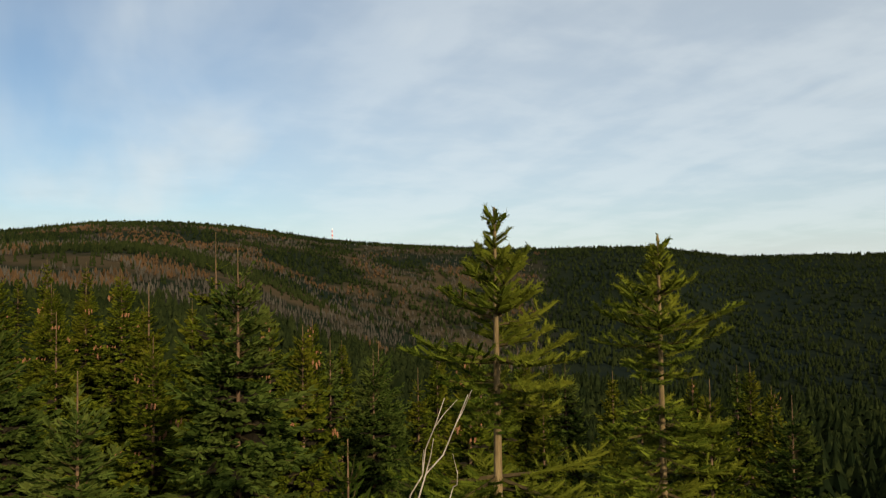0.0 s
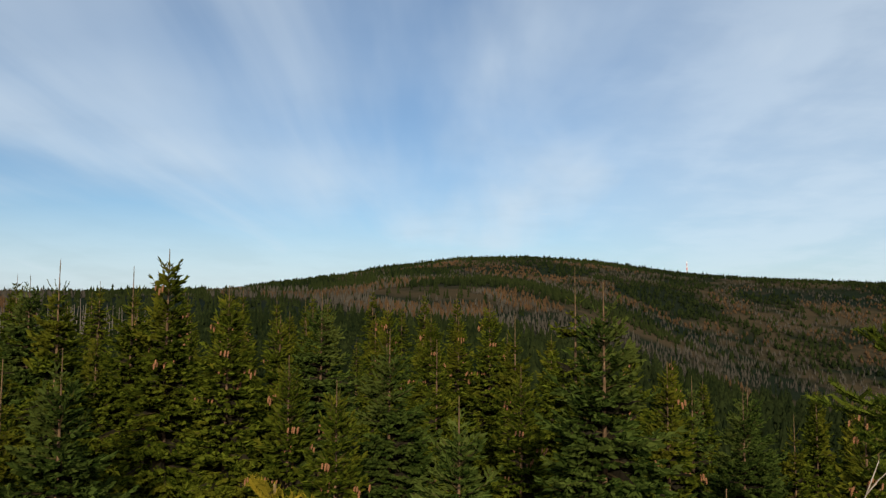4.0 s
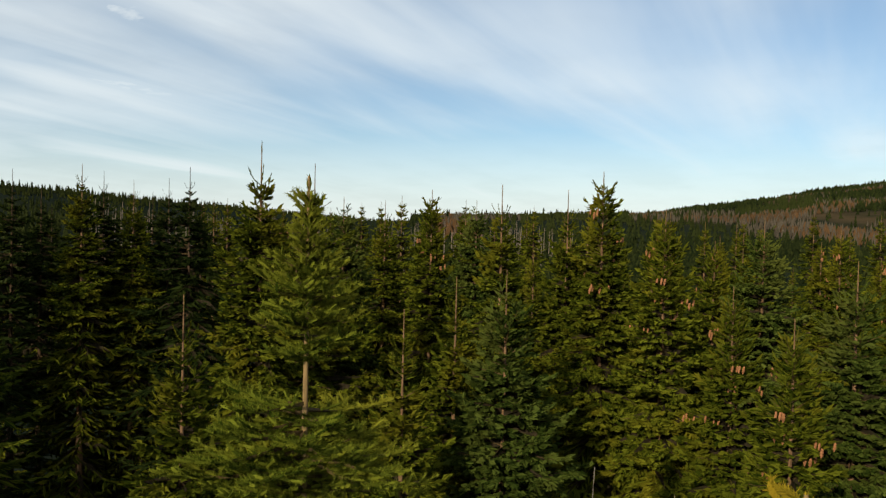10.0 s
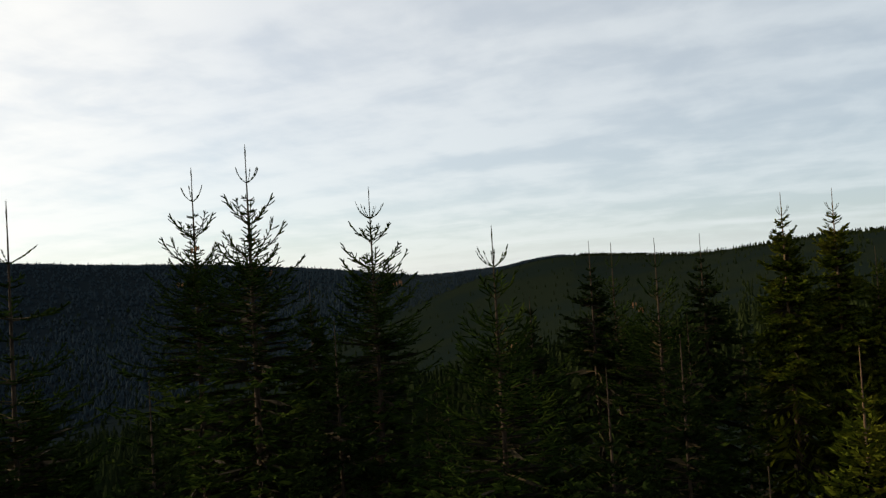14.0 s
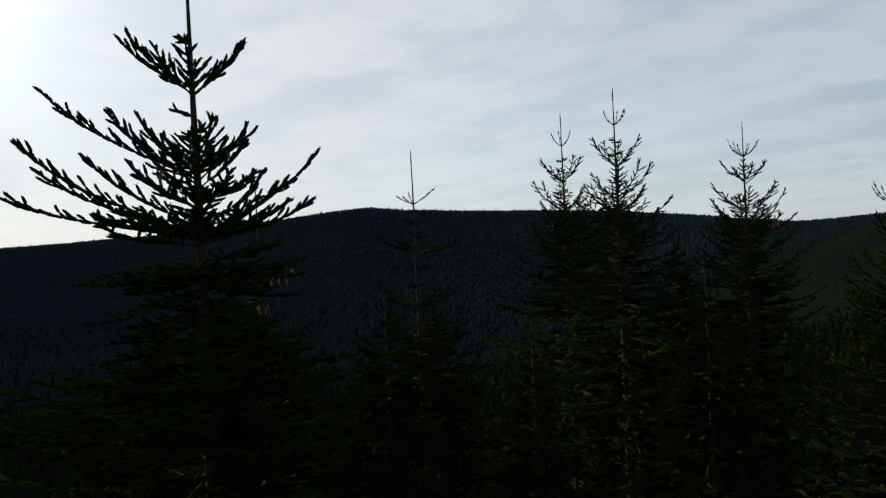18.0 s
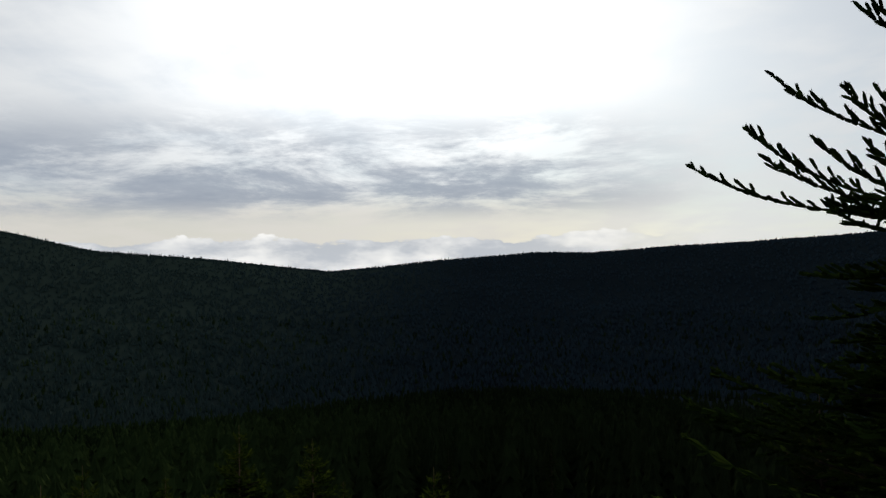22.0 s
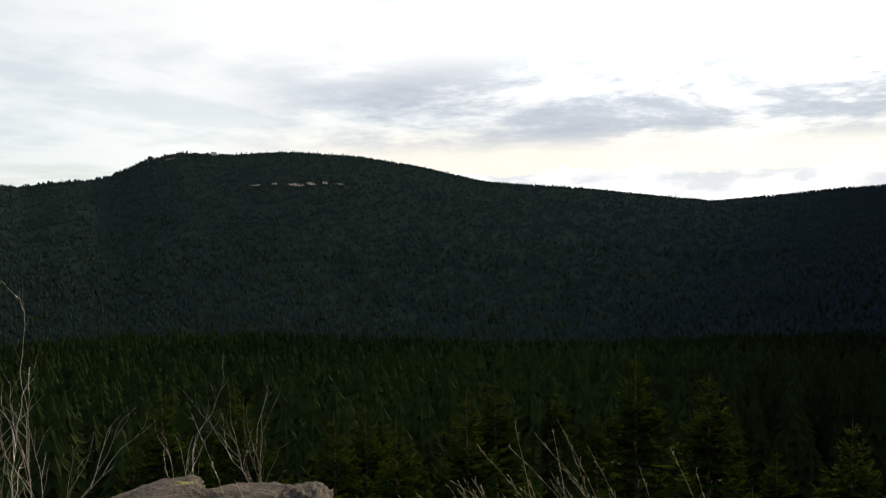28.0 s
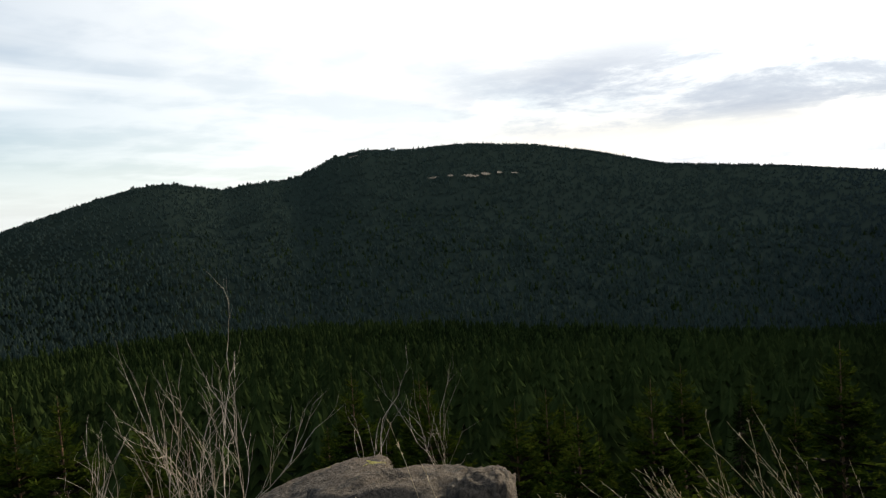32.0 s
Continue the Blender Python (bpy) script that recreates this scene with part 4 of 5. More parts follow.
def plant(key, x, y, top, group):
    height = PARTS[key][4]
    ground = float(land(x, y)) - 0.1
    size = (top - ground) / height if key not in ("young_bare", "young_thin", "young_tip", "young_dense", "tall_open", "spire", "spire_lit", "spire_coned") else 1.0
    size = max(0.8, min(1.25, size))
    return tree(key, x, y, top, "fir_tree" if key.startswith("young") else "spruce_tree", LABEL[key], group, 0.0 if key == "tall_open" else spin_rng.uniform(0, 6.28), size)


FIRS = [("young_bare", 0.90, 1.89, 0.16), ("young_thin", 1.57, 2.11, 0.11), ("young_tip", -0.42, 1.64, -0.325), ("young_dense", -1.56, 1.93, 0.12)]
MARKED = [("broad", 0.73, 5.36, 0.20), ("spire_lit", 1.28, 11.9, 0.70), ("spire", -5.64, -6.07, 0.99), ("crowned_dark", -10.49, -7.81, 2.0), ("crowned_dark", -9.36, -6.05, 2.0), ("candelabra", -9.88, -4.50, 1.34),
          ("candelabra", -6.61, -1.87, 0.48), ("wide", -9.65, 3.30, 0.98), ("wide_open", -10.01, 4.63, 1.04), ("slim", -14.06, 0.81, 1.1), ("slim", -14.42, 1.6, 1.13), ("dark", -14.2, -0.47, 0.54),
          ("dark", -12.8, -2.1, 0.5), ("coned", -2.76, 6.73, 0.52), ("slim", -3.90, 7.04, 0.45), ("slim", -3.45, 7.55, 0.42), ("crowned", -5.28, 5.27, 0.72), ("tall_open", -2.89, -5.31, 2.55)]
PLATEAU = [("slim", -8.18, 10.74, 0.47), ("coned", -5.86, 8.72, 0.51), ("broad", -7.45, 12.45, 0.56), ("slim", -3.43, 5.53, -0.35),
           ("broad", -2.86, 5.28, -0.26), ("coned", -1.59, 6.31, -0.35), ("coned", -1.07, 5.60, -0.48), ("coned", -1.72, 13.38, 0.15), ("broad", -0.87, 6.94, -0.15), ("coned", -0.91, 12.45, -0.01),
           ("slim", -0.56, 8.46, -0.29), ("coned", -0.51, 13.47, -0.07), ("broad", -0.20, 4.97, -0.51), ("slim", -3.16, 4.50, -0.50), ("broad", -7.39, 8.79, 0.44), ("slim", -4.12, 3.58, -0.42), ("coned", -2.20, 6.65, 0.21)]
BROW = [("broad", -2.11, 9.94, 0.24), ("coned", 0.01, 12.18, 0.16), ("coned", 0.27, 7.17, -0.48), ("slim", 0.29, 9.17, -0.02), ("coned", 1.51, 7.02, -0.41), ("bushy", 1.10, 4.03, -0.83),
        ("broad", 3.36, 10.66, -0.88), ("broad", 2.69, 8.74, -0.83), ("slim", 4.22, 11.39, -1.38), ("broad", 7.79, 12.98, -1.63), ("slim", 4.47, 7.97, -1.31), ("broad", 5.82, 5.67, -1.15)]
WEST = [("dark", -18.26, 6.53, 0.87), ("dark", -19.02, 7.42, 0.86), ("dark", -14.35, 6.96, 1.09), ("dark", -15.33, 8.37, 0.98), ("dark", -15.97, 9.29, 0.73), ("slim", -14.31, 9.16, 1.12), ("dark", -14.95, 10.03, 1.05), ("slim", -14.22, 10.22, 0.87), ("dark", -15.63, 11.69, 0.72), ("dark", -14.63, 11.37, 1.0), ("dark", -12.01, 9.85, 1.05), ("slim", -17.32, 8.86, 0.86), ("spire_lit", -6.73, 7.49, 0.76),
        ("slim", -6.22, 0.71, -0.53),
        ("broad", -5.68, 1.25, -0.78), ("crowned_dark", -14.14, -1.94, 0.49), ("crowned_dark", -12.24, -1.05, 0.45), ("slim", -14.2, 2.12, 0.15), ("dark", -5.69, -0.87, -0.57),
        ("dark", -7.27, -0.48, -0.51), ("dark", -4.81, 0.06, -0.98), ("spire_coned", -4.09, -6.56, 0.77), ("dark", -12.52, -6.99, 0.16), ("dark", -4.09, -4.73, -0.19), ("dark", -5.2, -4.2, -0.55), ("dark", -7.6, -3.9, -0.3), ("dark", -6.6, -6.9, -0.5), ("dark", -2.6, -6.6, -0.9)]
VALLEY = [("bushy", 12.75, -10.36, -3.54), ("bushy", 11.01, -10.83, -3.62), ("bushy", 9.14, -11.2, -3.8), ("bushy", 7.68, -11.06, -3.68), ("bushy", 6.65, -11.7, -3.22), ("bushy", 8.07, -15.48, -3.91),
          ("bushy", 4.96, -15.68, -3.17), ("bushy", 3.81, -17.02, -3.74), ("bushy", 0.99, -14.38, -3.66), ("bushy", 13.32, -12.81, -4.14), ("bushy", 9.92, -13.18, -4.19), ("bushy", 13.52, -4.9, -2.86),
          ("bushy", 14.68, -4.55, -3.13), ("bushy", 11.25, -5.25, -2.96)]
slope_rng = random.Random(21)
for k in range(34):
    p = bearing(slope_rng.uniform(188, 262), slope_rng.uniform(11, 32))
    if all((p.x - x) ** 2 + (p.y - y) ** 2 > 3.0 for _, x, y, _ in VALLEY):
        VALLEY.append(("bushy", p.x, p.y, float(land(p.x, p.y)) + slope_rng.uniform(3.4, 4.6)))
WEST += [("dark", *bearing(b, r).xy, top) for b, r, top in ((77.2, 19.0, -1.5), (78.6, 18.2, -1.7), (80.2, 19.5, -1.6), (75.4, 18.6, -1.3), (82.0, 18.0, -1.7))]
for group, rows in (("young firs beside the outcrop", FIRS), ("spruces round the outcrop", MARKED), ("spruces of the plateau", PLATEAU), ("spruces on the brow", BROW),
                    ("spruces round the outcrop", WEST), ("young spruces on the valley slope", VALLEY)):
    for key, x, y, top in rows:
        plant(key, x, y, top, group)

# the close stand that fills the brow between the marked trees
MID = dict(body=0.028, gap=0.25, per=5, extra=12, twig_gap=0.088, twig_max=0.27, seg=0.12, sub=0.09, fine=2.1, pitch=UP)
kind_of_tree("mid", 33, 9.0, 0.10, NEEDLE, leader=0.34, candle=5, env=((0, 0.06), (0.4, 0.20), (1.0, 0.38), (2.0, 0.60), (9, 1.2)), **MID)
kind_of_tree("mid_coned", 34, 9.0, 0.10, NEEDLE, leader=0.28, candle=4, cones=20, cone_zone=(0.25, 1.0), env=((0, 0.07), (0.3, 0.22), (1.0, 0.42), (2.0, 0.64), (9, 1.3)), **MID)
kind_of_tree("mid_pale", 35, 9.0, 0.11, NEEDLE_COOL, leader=0.40, candle=5, env=((0, 0.06), (0.4, 0.18), (1.0, 0.34), (2.0, 0.56), (9, 1.2)), **{**MID, "extra": 5})
LABEL["mid_pale"] = "grey-green spruce in the close stand with a pale trunk"
LABEL["mid"], LABEL["mid_coned"] = "slender green spruce in the close stand", "green spruce in the close stand with clustered brown cones"
stand_rng = random.Random(11)
stand = [(x, y) for rows in (MARKED, PLATEAU, BROW, WEST) for _, x, y, _ in rows]
for k in range(900):
    b, r = stand_rng.uniform(-46, 40), stand_rng.uniform(6.5, 22)
    p = bearing(b, r)
    if any((p.x - x) ** 2 + (p.y - y) ** 2 < 1.15 ** 2 for x, y in stand) or len(stand) > 122:
        continue
    stand.append((p.x, p.y))
    rise = float(np.interp(b, (-46, -25, -15, -5, 8, 20, 40), (-6.0, -4.8, -2.8, -0.9, 0.0, 0.3, 0.8))) - stand_rng.uniform(0.0, 1.7)
    plant(stand_rng.choice(("mid", "mid_coned", "mid_coned", "mid_pale")), p.x, p.y, r * math.tan(radians(rise)), "spruces of the close stand")

# the wood behind the front rows
BACK = dict(body=0.030, gap=0.28, per=5, extra=7, twig_gap=0.12, twig_max=0.30, seg=0.16, sub=0.14, fine=1.7, pitch=UP)
kind_of_tree("back", 31, 9.0, 0.10, NEEDLE, leader=0.34, candle=4, slim_r=0.008, env=((0, 0.05), (0.4, 0.14), (1.0, 0.34), (2.0, 0.66), (9, 1.5)), **BACK)
kind_of_tree("back_dark", 32, 9.0, 0.10, NEEDLE_SHADED, leader=0.30, candle=4, slim_r=0.008, env=((0, 0.05), (0.4, 0.15), (1.0, 0.36), (2.0, 0.75), (9, 1.8)), **BACK)
LABEL["back"], LABEL["back_dark"] = "green spruce in the wood behind", "green spruce in the wood behind, needles darkened for shade"
wood_rng = random.Random(8)
placed = list(stand)
tries = 0
while tries < 2500 and len(placed) < 162:
    tries += 1
    b, r = wood_rng.uniform(-52, 262), wood_rng.uniform(9, 46)
    if b > 112 and not 18 < r < 36 or b < 6 and r > 46 or 60 < b < 125 and r < 13 or 44 < b < 62 and r < 15:
        continue
    p = bearing(b, r)
    if any((p.x - x) ** 2 + (p.y - y) ** 2 < (1.9 + 0.02 * r) ** 2 for x, y in placed):
        continue
    placed.append((p.x, p.y))
    g = float(land(p.x, p.y))
    fall = float(np.interp(b, FALL[:, 0], FALL[:, 1]))
    h = wood_rng.uniform(0.82, 1.0) * float(np.interp(b, (-46, 20, 34, 75, 90), (8.3, 8.2, 9.7, 9.5, 8.2))) * (1 - 0.42 * fall)
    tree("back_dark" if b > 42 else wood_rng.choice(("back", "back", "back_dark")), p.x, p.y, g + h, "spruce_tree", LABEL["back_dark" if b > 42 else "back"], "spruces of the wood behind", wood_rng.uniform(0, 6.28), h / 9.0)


for k in range(46):
    b, r = 2 + 50 * (k + wood_rng.uniform(0.0, 1.0)) / 46, wood_rng.uniform(19, 38)
    p, top = bearing(b, r), r * math.tan(radians(wood_rng.uniform(0.4, 2.0) + (0.5 if b > 34 else 0.0)))
    if any((p.x - x) ** 2 + (p.y - y) ** 2 < 1.2 ** 2 for x, y in placed):
        continue
    placed.append((p.x, p.y))
    tree("back", p.x, p.y, top, "spruce_tree", LABEL["back"], "spruces of the wood behind", wood_rng.uniform(0, 6.28), (top - float(land(p.x, p.y)) + 0.1) / 9.0)


extra = 0
while tries < 6000 and extra < 34:
    tries += 1
    b, r = wood_rng.uniform(66, 112), wood_rng.uniform(13.5, 48)
    p = bearing(b, r)
    if any((p.x - x) ** 2 + (p.y - y) ** 2 < 1.8 ** 2 for x, y in placed):
        continue
    placed.append((p.x, p.y))
    extra += 1
    g = float(land(p.x, p.y))
    h = wood_rng.uniform(0.78, 0.96) * float(np.interp(b, (66, 80, 112), (7.6, 7.0, 6.2)))
    tree("back_dark", p.x, p.y, g + h, "spruce_tree", LABEL["back_dark"], "spruces of the wood behind", wood_rng.uniform(0, 6.28), h / 9.0)


for k in range(20):
    b, r = 90 + 36 * (k + wood_rng.uniform(0.1, 0.9)) / 20, wood_rng.uniform(9.5, 17)
    p, top = bearing(b, r), r * math.tan(radians(wood_rng.uniform(-3.2, -1.2)))
    if any((p.x - x) ** 2 + (p.y - y) ** 2 < 1.3 ** 2 for x, y in placed):
        continue
    placed.append((p.x, p.y))
    tree("back_dark", p.x, p.y, top, "spruce_tree", LABEL["back_dark"], "spruces of the wood behind", wood_rng.uniform(0, 6.28), (top - float(land(p.x, p.y)) + 0.1) / 9.0)


# ---- outcrop ----
def rough_rock(name, centre, size, seed, label, turn=0.0, detail=5, squash=0.55, tilt=0.0):
    bm = bmesh.new()
    bmesh.ops.create_icosphere(bm, subdivisions=detail, radius=1.0)
    off = Vector((seed * 3.1, seed * 1.7, seed))
    for v in bm.verts:
        p = v.co.copy()
        q = Vector([math.copysign(abs(c) ** squash, c) for c in p])
        d = noise.fractal(p * 1.5 + off, 1.0, 2.0, 4) * 0.15 + noise.fractal(p * 6 + off, 0.8, 2.0, 5) * 0.055 - 0.05 * max(0.0, 1 - abs(noise.noise(p * 2.2 + off)) * 9)
        v.co = Vector((q.x * size[0], q.y * size[1], q.z * size[2])) * (1 + d)
    me = bpy.data.meshes.new(name)
    bm.to_mesh(me)
    bm.free()
    me.materials.append(GRANITE)
    for p in me.polygons:
        p.use_smooth = True
    ob = new(name, me)
    ob.matrix_world = pose(*centre, 0, 0, turn) @ pose(0, 0, 0, 0, tilt)
    return tagged(ob, label, "rock")


rough_rock("granite_outcrop", (0.9, -1.15, -3.05), (2.5, 2.5, 1.35), 1.0, "weathered grey granite outcrop under the viewpoint", 30)
rough_rock("boulder", (2.79, -2.62, -1.51), (0.54, 0.34, 0.28), 2.0, "lichen-spotted grey granite boulder on the outcrop", 228, squash=0.85, tilt=-8)
rough_rock("boulder", (2.45, -2.83, -1.47), (0.16, 0.22, 0.28), 3.0, "smaller blunt granite boulder against the larger one", 221, squash=0.72)
rough_rock("stone_slab", (3.39, -2.66, -1.50), (0.40, 0.26, 0.11), 4.0, "narrow tilted granite slab beside the boulder", 232, squash=0.7, tilt=-13)


# ---- twigs, grass and dead wood ----
def spray(name, roots, seed, mat, label, category, reach, count, radius, spread=0.42, split=3):
    """A tuft of bare branching stems that share one root."""
    rng = np.random.default_rng(seed)
    root = new(name)
    root.location = roots
    tagged(root, label, category)
    for k in range(count):
        az, lean, length = rng.uniform(0, 6.28), rng.uniform(0.12, spread), reach * rng.uniform(0.6, 1.1)
        p = np.array((math.cos(az) * 0.05, math.sin(az) * 0.05, -0.05))
        way = np.array((math.cos(az) * lean, math.sin(az) * lean, 1.0))

        twigs = []

        def run(p, way, length, r, level):
            n = max(3, int(length / 0.07))
            pts = [p]
            for i in range(n):
                way = unit(way + rng.normal(0, 0.15, 3) + np.array((0, 0, 0.03)))
                pts.append(pts[-1] + way * length / n)
                if level < 2 and i > 1 and rng.random() < split / n:
                    side = unit(way + rng.normal(0, 0.32, 3) + np.array((0, 0, 0.15)))
                    run(pts[-1], side, length * rng.uniform(0.25, 0.5), r * 0.55, level + 1)
            rad = [r * (1 - 0.8 * i / n) for i in range(n + 1)]
            if level == 0:
                v, f = pipe(pts, rad, 5)
                stem.append(part("stem", mesh_from("stem", v, f, 4, mat, True), root))
            else:
                twigs.extend((pts[i], pts[i + 1], rad[i], rad[i + 1]) for i in range(n))

        stem = []
        run(p, way, length, radius, 0)
        if twigs:
            v, f = tubes(twigs, 4)
            part("twig", mesh_from("twig", v, f, 4, mat), stem[0], kind="stuff")
    return root


spray("birch_sapling", (4.10, -2.36, -1.85), 3, BIRCH, "leafless pale birch sapling with fine bare twigs", "shrub", 0.85, 11, 0.0036, spread=0.75, split=10)
spray("birch_sapling", (4.00, -2.57, -1.85), 4, BIRCH, "leafless pale birch sapling beside the boulder", "shrub", 0.95, 3, 0.0040, split=8)
spray("birch_sapling", (4.30, -1.95, -1.85), 7, BIRCH, "low leafless birch sapling on the outcrop edge", "shrub", 0.65, 6, 0.0026, split=6)
spray("birch_sapling", (3.55, -3.25, -1.85), 5, BIRCH, "thin leafless birch sapling behind the boulder", "shrub", 0.90, 3, 0.0035, split=5)
spray("birch_sapling", (3.30, -3.50, -1.85), 6, BIRCH, "thin leafless birch sapling behind the boulder", "shrub", 0.80, 5, 0.0026, split=6)


def grass_tuft(x, y, z, seed, count, height, lean_bearing):
    rng = np.random.default_rng(seed)
    root = new("grass_tuft")
    root.location = (x, y, z)
    tagged(root, "tuft of tall dry straw-coloured grass with seed heads", "grass", "dry grass on the outcrop")
    lean = bearing(lean_bearing)
    for k in range(count):
        segs = []
        p = np.array((rng.normal(0, 0.09), rng.normal(0, 0.09), -0.05))
        h = height * rng.uniform(0.6, 1.1)
        tilt = rng.uniform(0.15, 0.9)
        way = np.array((lean.x * tilt + rng.normal(0, 0.10), lean.y * tilt + rng.normal(0, 0.10), 1.0))
        n, pts = 9, [p]
        for i in range(n):
            way = unit(way + np.array((lean.x, lean.y, -0.25)) * 0.055 * tilt * i / n * 3)
            pts.append(pts[-1] + way * h / n)
            if i >= n - 3:
                for g in range(3):
                    e = pts[-1] - way * rng.uniform(0, h / n)
                    segs.append((e, e + unit(way + rng.normal(0, 0.35, 3)) * rng.uniform(0.012, 0.03), 0.0005, 0.0010))
        v, f = pipe(pts, np.linspace(0.0010, 0.0005, n + 1), 4)
        stem = part("stem", mesh_from("stem", v, f, 4, STRAW), root)
        v, f = tubes(segs, 3)
        part("seed_head", mesh_from("seed_head", v, f, 4, STRAW), stem, kind="stuff")
    return root


for k, (x, y, z, c, h) in enumerate([(1.40, -3.05, -1.85, 44, 0.95), (1.30, -3.15, -1.9, 34, 0.9), (0.95, -3.20, -1.9, 24, 1.15), (0.75, -3.25, -1.9, 18, 1.1), (1.10, -2.75, -1.9, 10, 1.1),
                                     (0.00, -2.95, -2.0, 5, 1.3), (2.05, -2.30, -1.8, 5, 1.1), (-0.35, -2.75, -2.0, 4, 1.2)]):
    grass_tuft(x, y, z, 40 + k, c, h, 292)


def dead_stem(x, y, z, tip, radius, seed, label, forks=2, via=None, mat=DEADWOOD, wobble=0.010):
    rng = np.random.default_rng(seed)
    root = new("dead_sapling")
    root.location = (x, y, z)
    tagged(root, label, "dead wood")
    end, n = np.array(tip) - np.array((x, y, z)), 14
    pts = [end * i / n + rng.normal(0, wobble, 3) * (0 < i < n) for i in range(n + 1)]
    if via:
        knee = np.array(via) - np.array((x, y, z))
        pts = [knee * min(1, i / 9) + (end - knee) * max(0, (i - 9) / 5) + rng.normal(0, 0.008, 3) * (0 < i < n) for i in range(n + 1)]
    v, f = pipe(pts, [radius * (1 - 0.75 * i / n) for i in range(n + 1)], 7)
    stem = part("stem", mesh_from("stem", v, f, 4, mat, True), root)
    for k in range(forks):
        p = pts[n - 1 - k - k % 2]
        q = p + unit(end / np.linalg.norm(end) + rng.normal(0, 0.5, 3)) * (4 * radius + 0.06)
        v, f = pipe([p, (p + q) / 2 + rng.normal(0, 0.005, 3), q], [radius * 0.35, radius * 0.25, radius * 0.12], 5)
        part("twig", mesh_from("twig", v, f, 4, mat), stem)
    return root


dead_stem(0.36, 1.80, -3.1, (0.692, 1.60, -0.255), 0.0042, 1, "bleached bare dead sapling leaning beside the fir", via=(0.555, 1.655, -0.53))
dead_stem(0.38, 1.82, -3.1, (0.648, 1.62, -0.262), 0.0036, 2, "thin bleached dead sapling leaning beside the fir", via=(0.573, 1.65, -0.52))
dead_stem(0.50, 1.80, -3.1, (0.672, 1.612, -0.41), 0.003, 3, "short bleached dead sapling stump", 1, via=(0.645, 1.63, -0.52))
dead_stem(-1.60, 4.10, -5.6, (-1.73, 4.17, -1.15), 0.006, 5, "slim grey dead sapling in the wood", 4, None, DEADWOOD, 0.03)
dead_stem(-1.30, 4.20, -5.6, (-1.37, 4.30, -1.25), 0.005, 6, "slim grey dead sapling in the wood", 4, None, DEADWOOD, 0.03)
for k, (b, r, top) in enumerate([(78.9, 22.4, -0.1), (79.6, 22.6, -0.3), (80.1, 23.0, -0.6), (76.6, 22.2, -0.5), (76.0, 22.8, -0.9)]):
    p = bearing(b, r)
    dead_stem(p.x, p.y, -9.0, (p.x + 0.5 * math.sin(9 * k), p.y + 0.3, top - 0.3), 0.018, 60 + k, "bare grey dead spruce in the young wood", 9, None, GREY_TWIG, 0.05)


# ---- far landmarks ----
def radio_mast():
    p = bearing(-14.22, 1900)
    root = new("radio_mast")
    base = float(land(p.x, p.y))
    root.location = (p.x, p.y, base - 1)
    tagged(root, "slim red and white radio mast on the hilltop", "mast")
    z, top = 0.0, 1900 * math.tan(radians(3.72)) - base + 1
    bands = 7
    for k in range(bands):
        v, f = tubes([((0, 0, top * k / bands), (0, 0, top * (k + 1) / bands), 2.0 - 0.17 * k, 1.83 - 0.17 * k)], 8)
        part("mast_section", mesh_from("mast_section", v, f, 4, (WHITE_PAINT, RED_PAINT)[k % 2]), root)


radio_mast()


def box(name, centre, size, mat, parent, label=""):
    bm = bmesh.new()
    bmesh.ops.create_cube(bm, size=1.0)
    for v in bm.verts:
        v.co = Vector((v.co.x * size[0], v.co.y * size[1], v.co.z * size[2]))
    bmesh.ops.bevel(bm, geom=bm.edges[:], offset=min(size) * 0.04, segments=1, affect="EDGES")
    me = bpy.data.meshes.new(name)
    bm.to_mesh(me)
    bm.free()
    me.materials.append(mat)
    ob = part(name, me, parent, label)
    ob.location = centre
    return ob


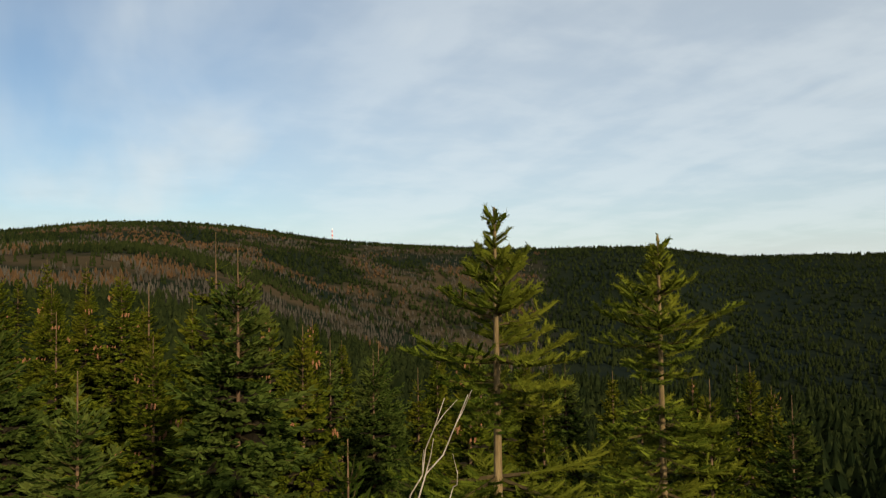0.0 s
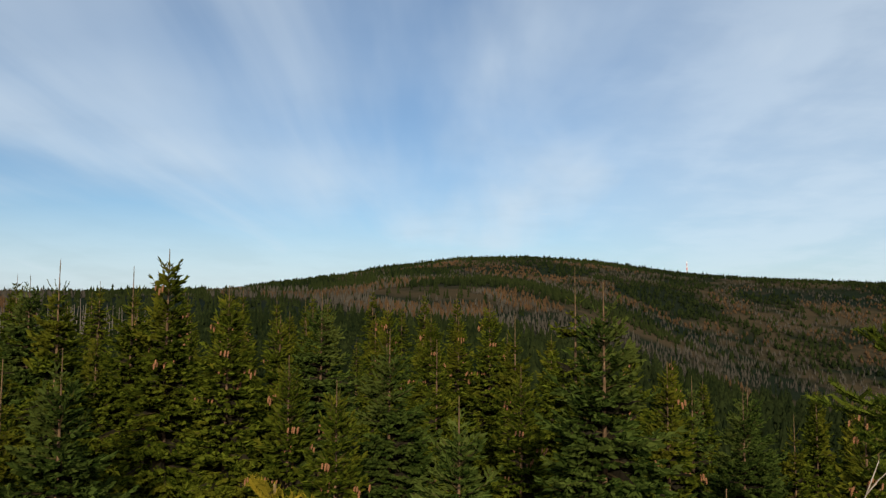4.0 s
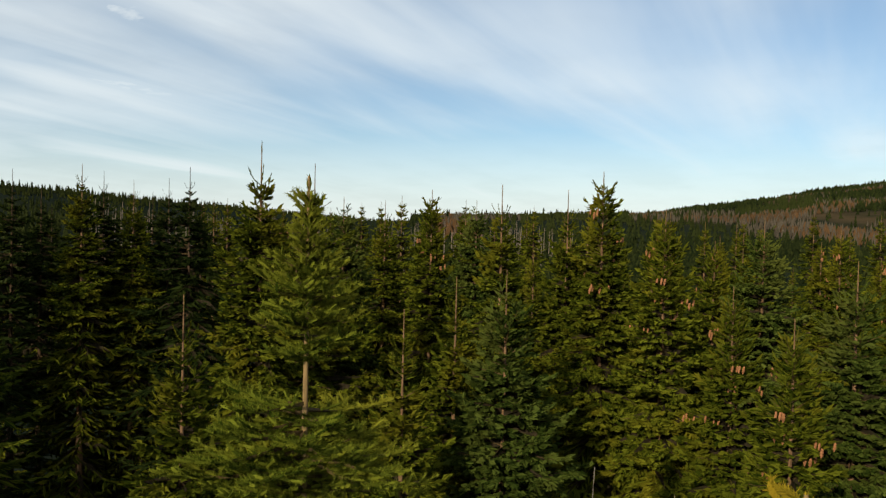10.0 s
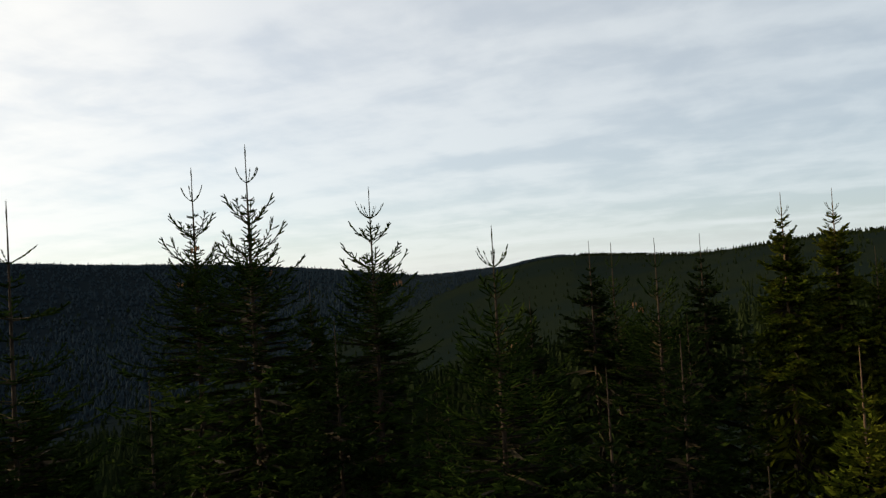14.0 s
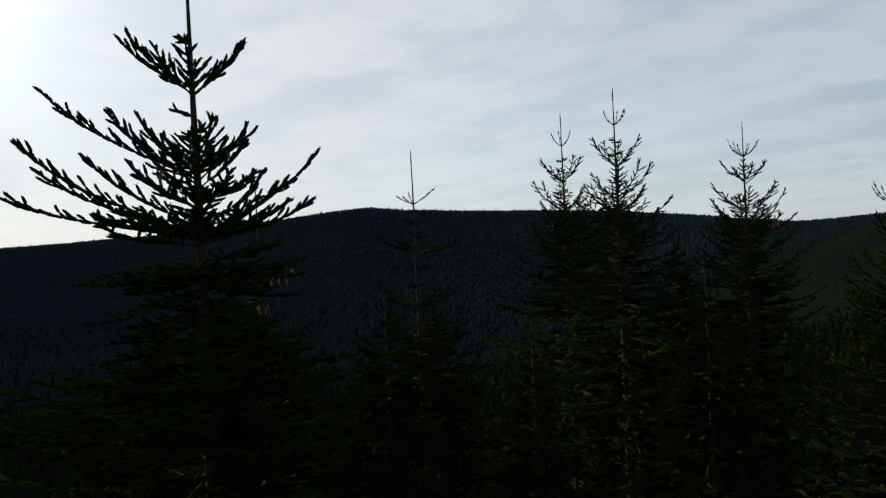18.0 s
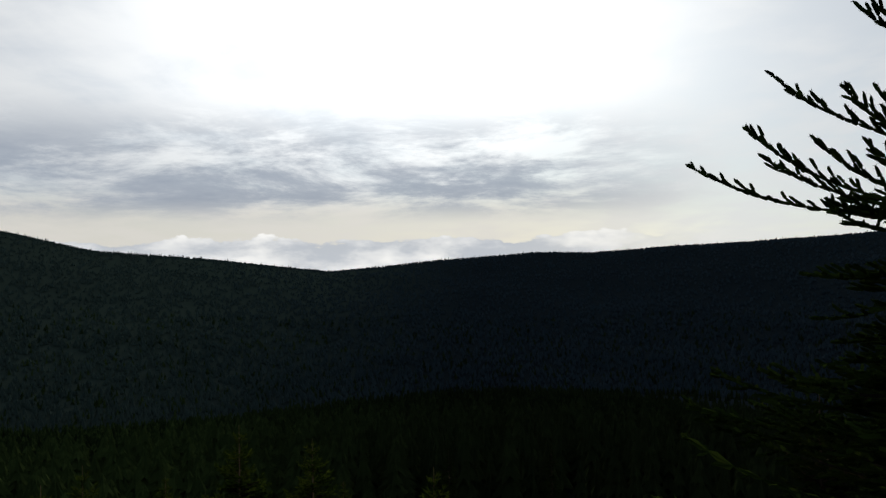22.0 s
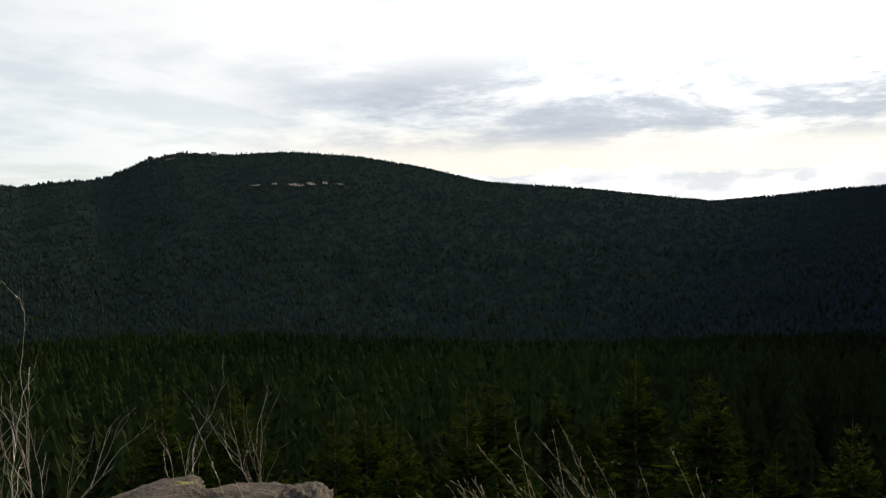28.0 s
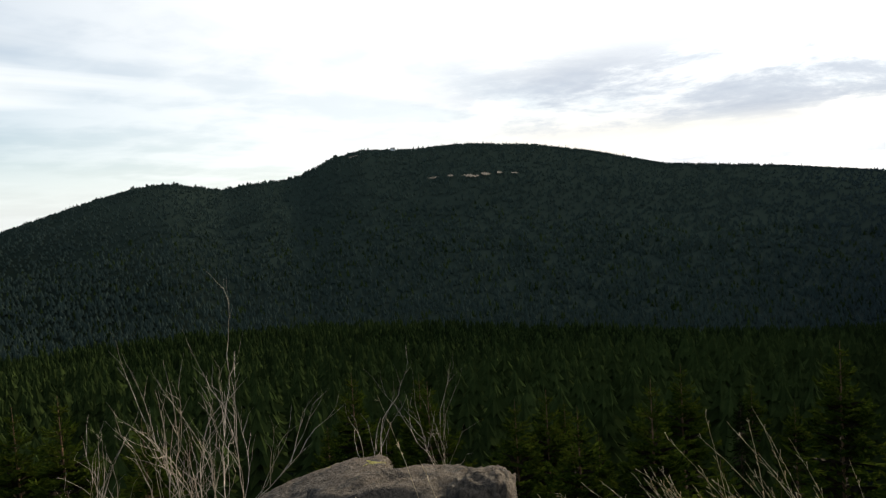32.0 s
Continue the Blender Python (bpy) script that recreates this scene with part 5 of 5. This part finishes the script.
def summit_house():
    p = bearing(227.3, 2560)
    root = new("summit_house")
    root.matrix_world = pose(p.x, p.y, float(land(p.x, p.y)) + 4, 0, 0, 227)
    tagged(root, "small white summit house with a slate roof", "house")
    box("wall", (0, 0, 1), (15, 8, 9), WHITE_PAINT, root)
    bm = bmesh.new()
    for x in (-8, 8):
        for y, z in ((-5, 5.4), (0, 8), (5, 5.4)):
            bm.verts.new((x, y, z))
    v = list(bm.verts)
    for q in ((0, 1, 4, 3), (1, 2, 5, 4), (0, 3, 5, 2), (0, 2, 1), (3, 4, 5)):
        bm.faces.new([v[i] for i in q])
    me = bpy.data.meshes.new("roof")
    bm.to_mesh(me)
    bm.free()
    me.materials.append(SLATE)
    part("roof", me, root)
    for i in range(4):
        box("window", (-5.4 + 3.6 * i, -4.02, 2), (1.6, 0.3, 1.8), GLASS_DARK, root)


summit_house()


def clearing(b, rise, width, height, seed):
    """A pale felled patch with ragged edges, lying on the far slope."""
    rng = np.random.default_rng(seed)
    far = float(np.interp(b, RIDGES[:, 0], RIDGES[:, 2]))
    for r in np.linspace(0.5 * far, far, 400):
        p = bearing(b, float(r))
        if float(land(p.x, p.y)) / r > math.tan(radians(rise)):
            break
    n, verts, faces = 26, [], []
    for i in range(n + 1):
        bb, edge = b + width * (i / n - 0.5), min(1.0, 4 * i / n, 4 * (1 - i / n))
        low, high = -0.5 * edge * rng.uniform(0.1, 1.0), 0.5 * edge * rng.uniform(-0.3, 1.0)
        for s in (low, max(high, low + 0.05)):
            q = bearing(bb, float(r + height * 12 * s))
            verts.append((q.x, q.y, float(land(q.x, q.y)) + 6.5))
    for i in range(n):
        faces += [2 * i, 2 * i + 2, 2 * i + 3, 2 * i + 1]
    ob = new("clearing", mesh_from("clearing", verts, faces, 4, PALE_EARTH))
    tagged(ob, "pale brown felled patch on the dark wooded slope", "clearing", kind="structure")


for k, (b, e, w, h) in enumerate([(221.7, 1.06, 0.8, 3.5), (220.6, 1.12, 0.45, 4), (219.6, 1.16, 0.3, 3), (218.5, 1.05, 0.35, 2), (223.2, 1.14, 0.3, 2.5), (224.5, 1.08, 0.5, 2), (230.2, 3.0, 0.5, 4)]):
    clearing(b, e, 1.6 * w, 1.3 * h, k)
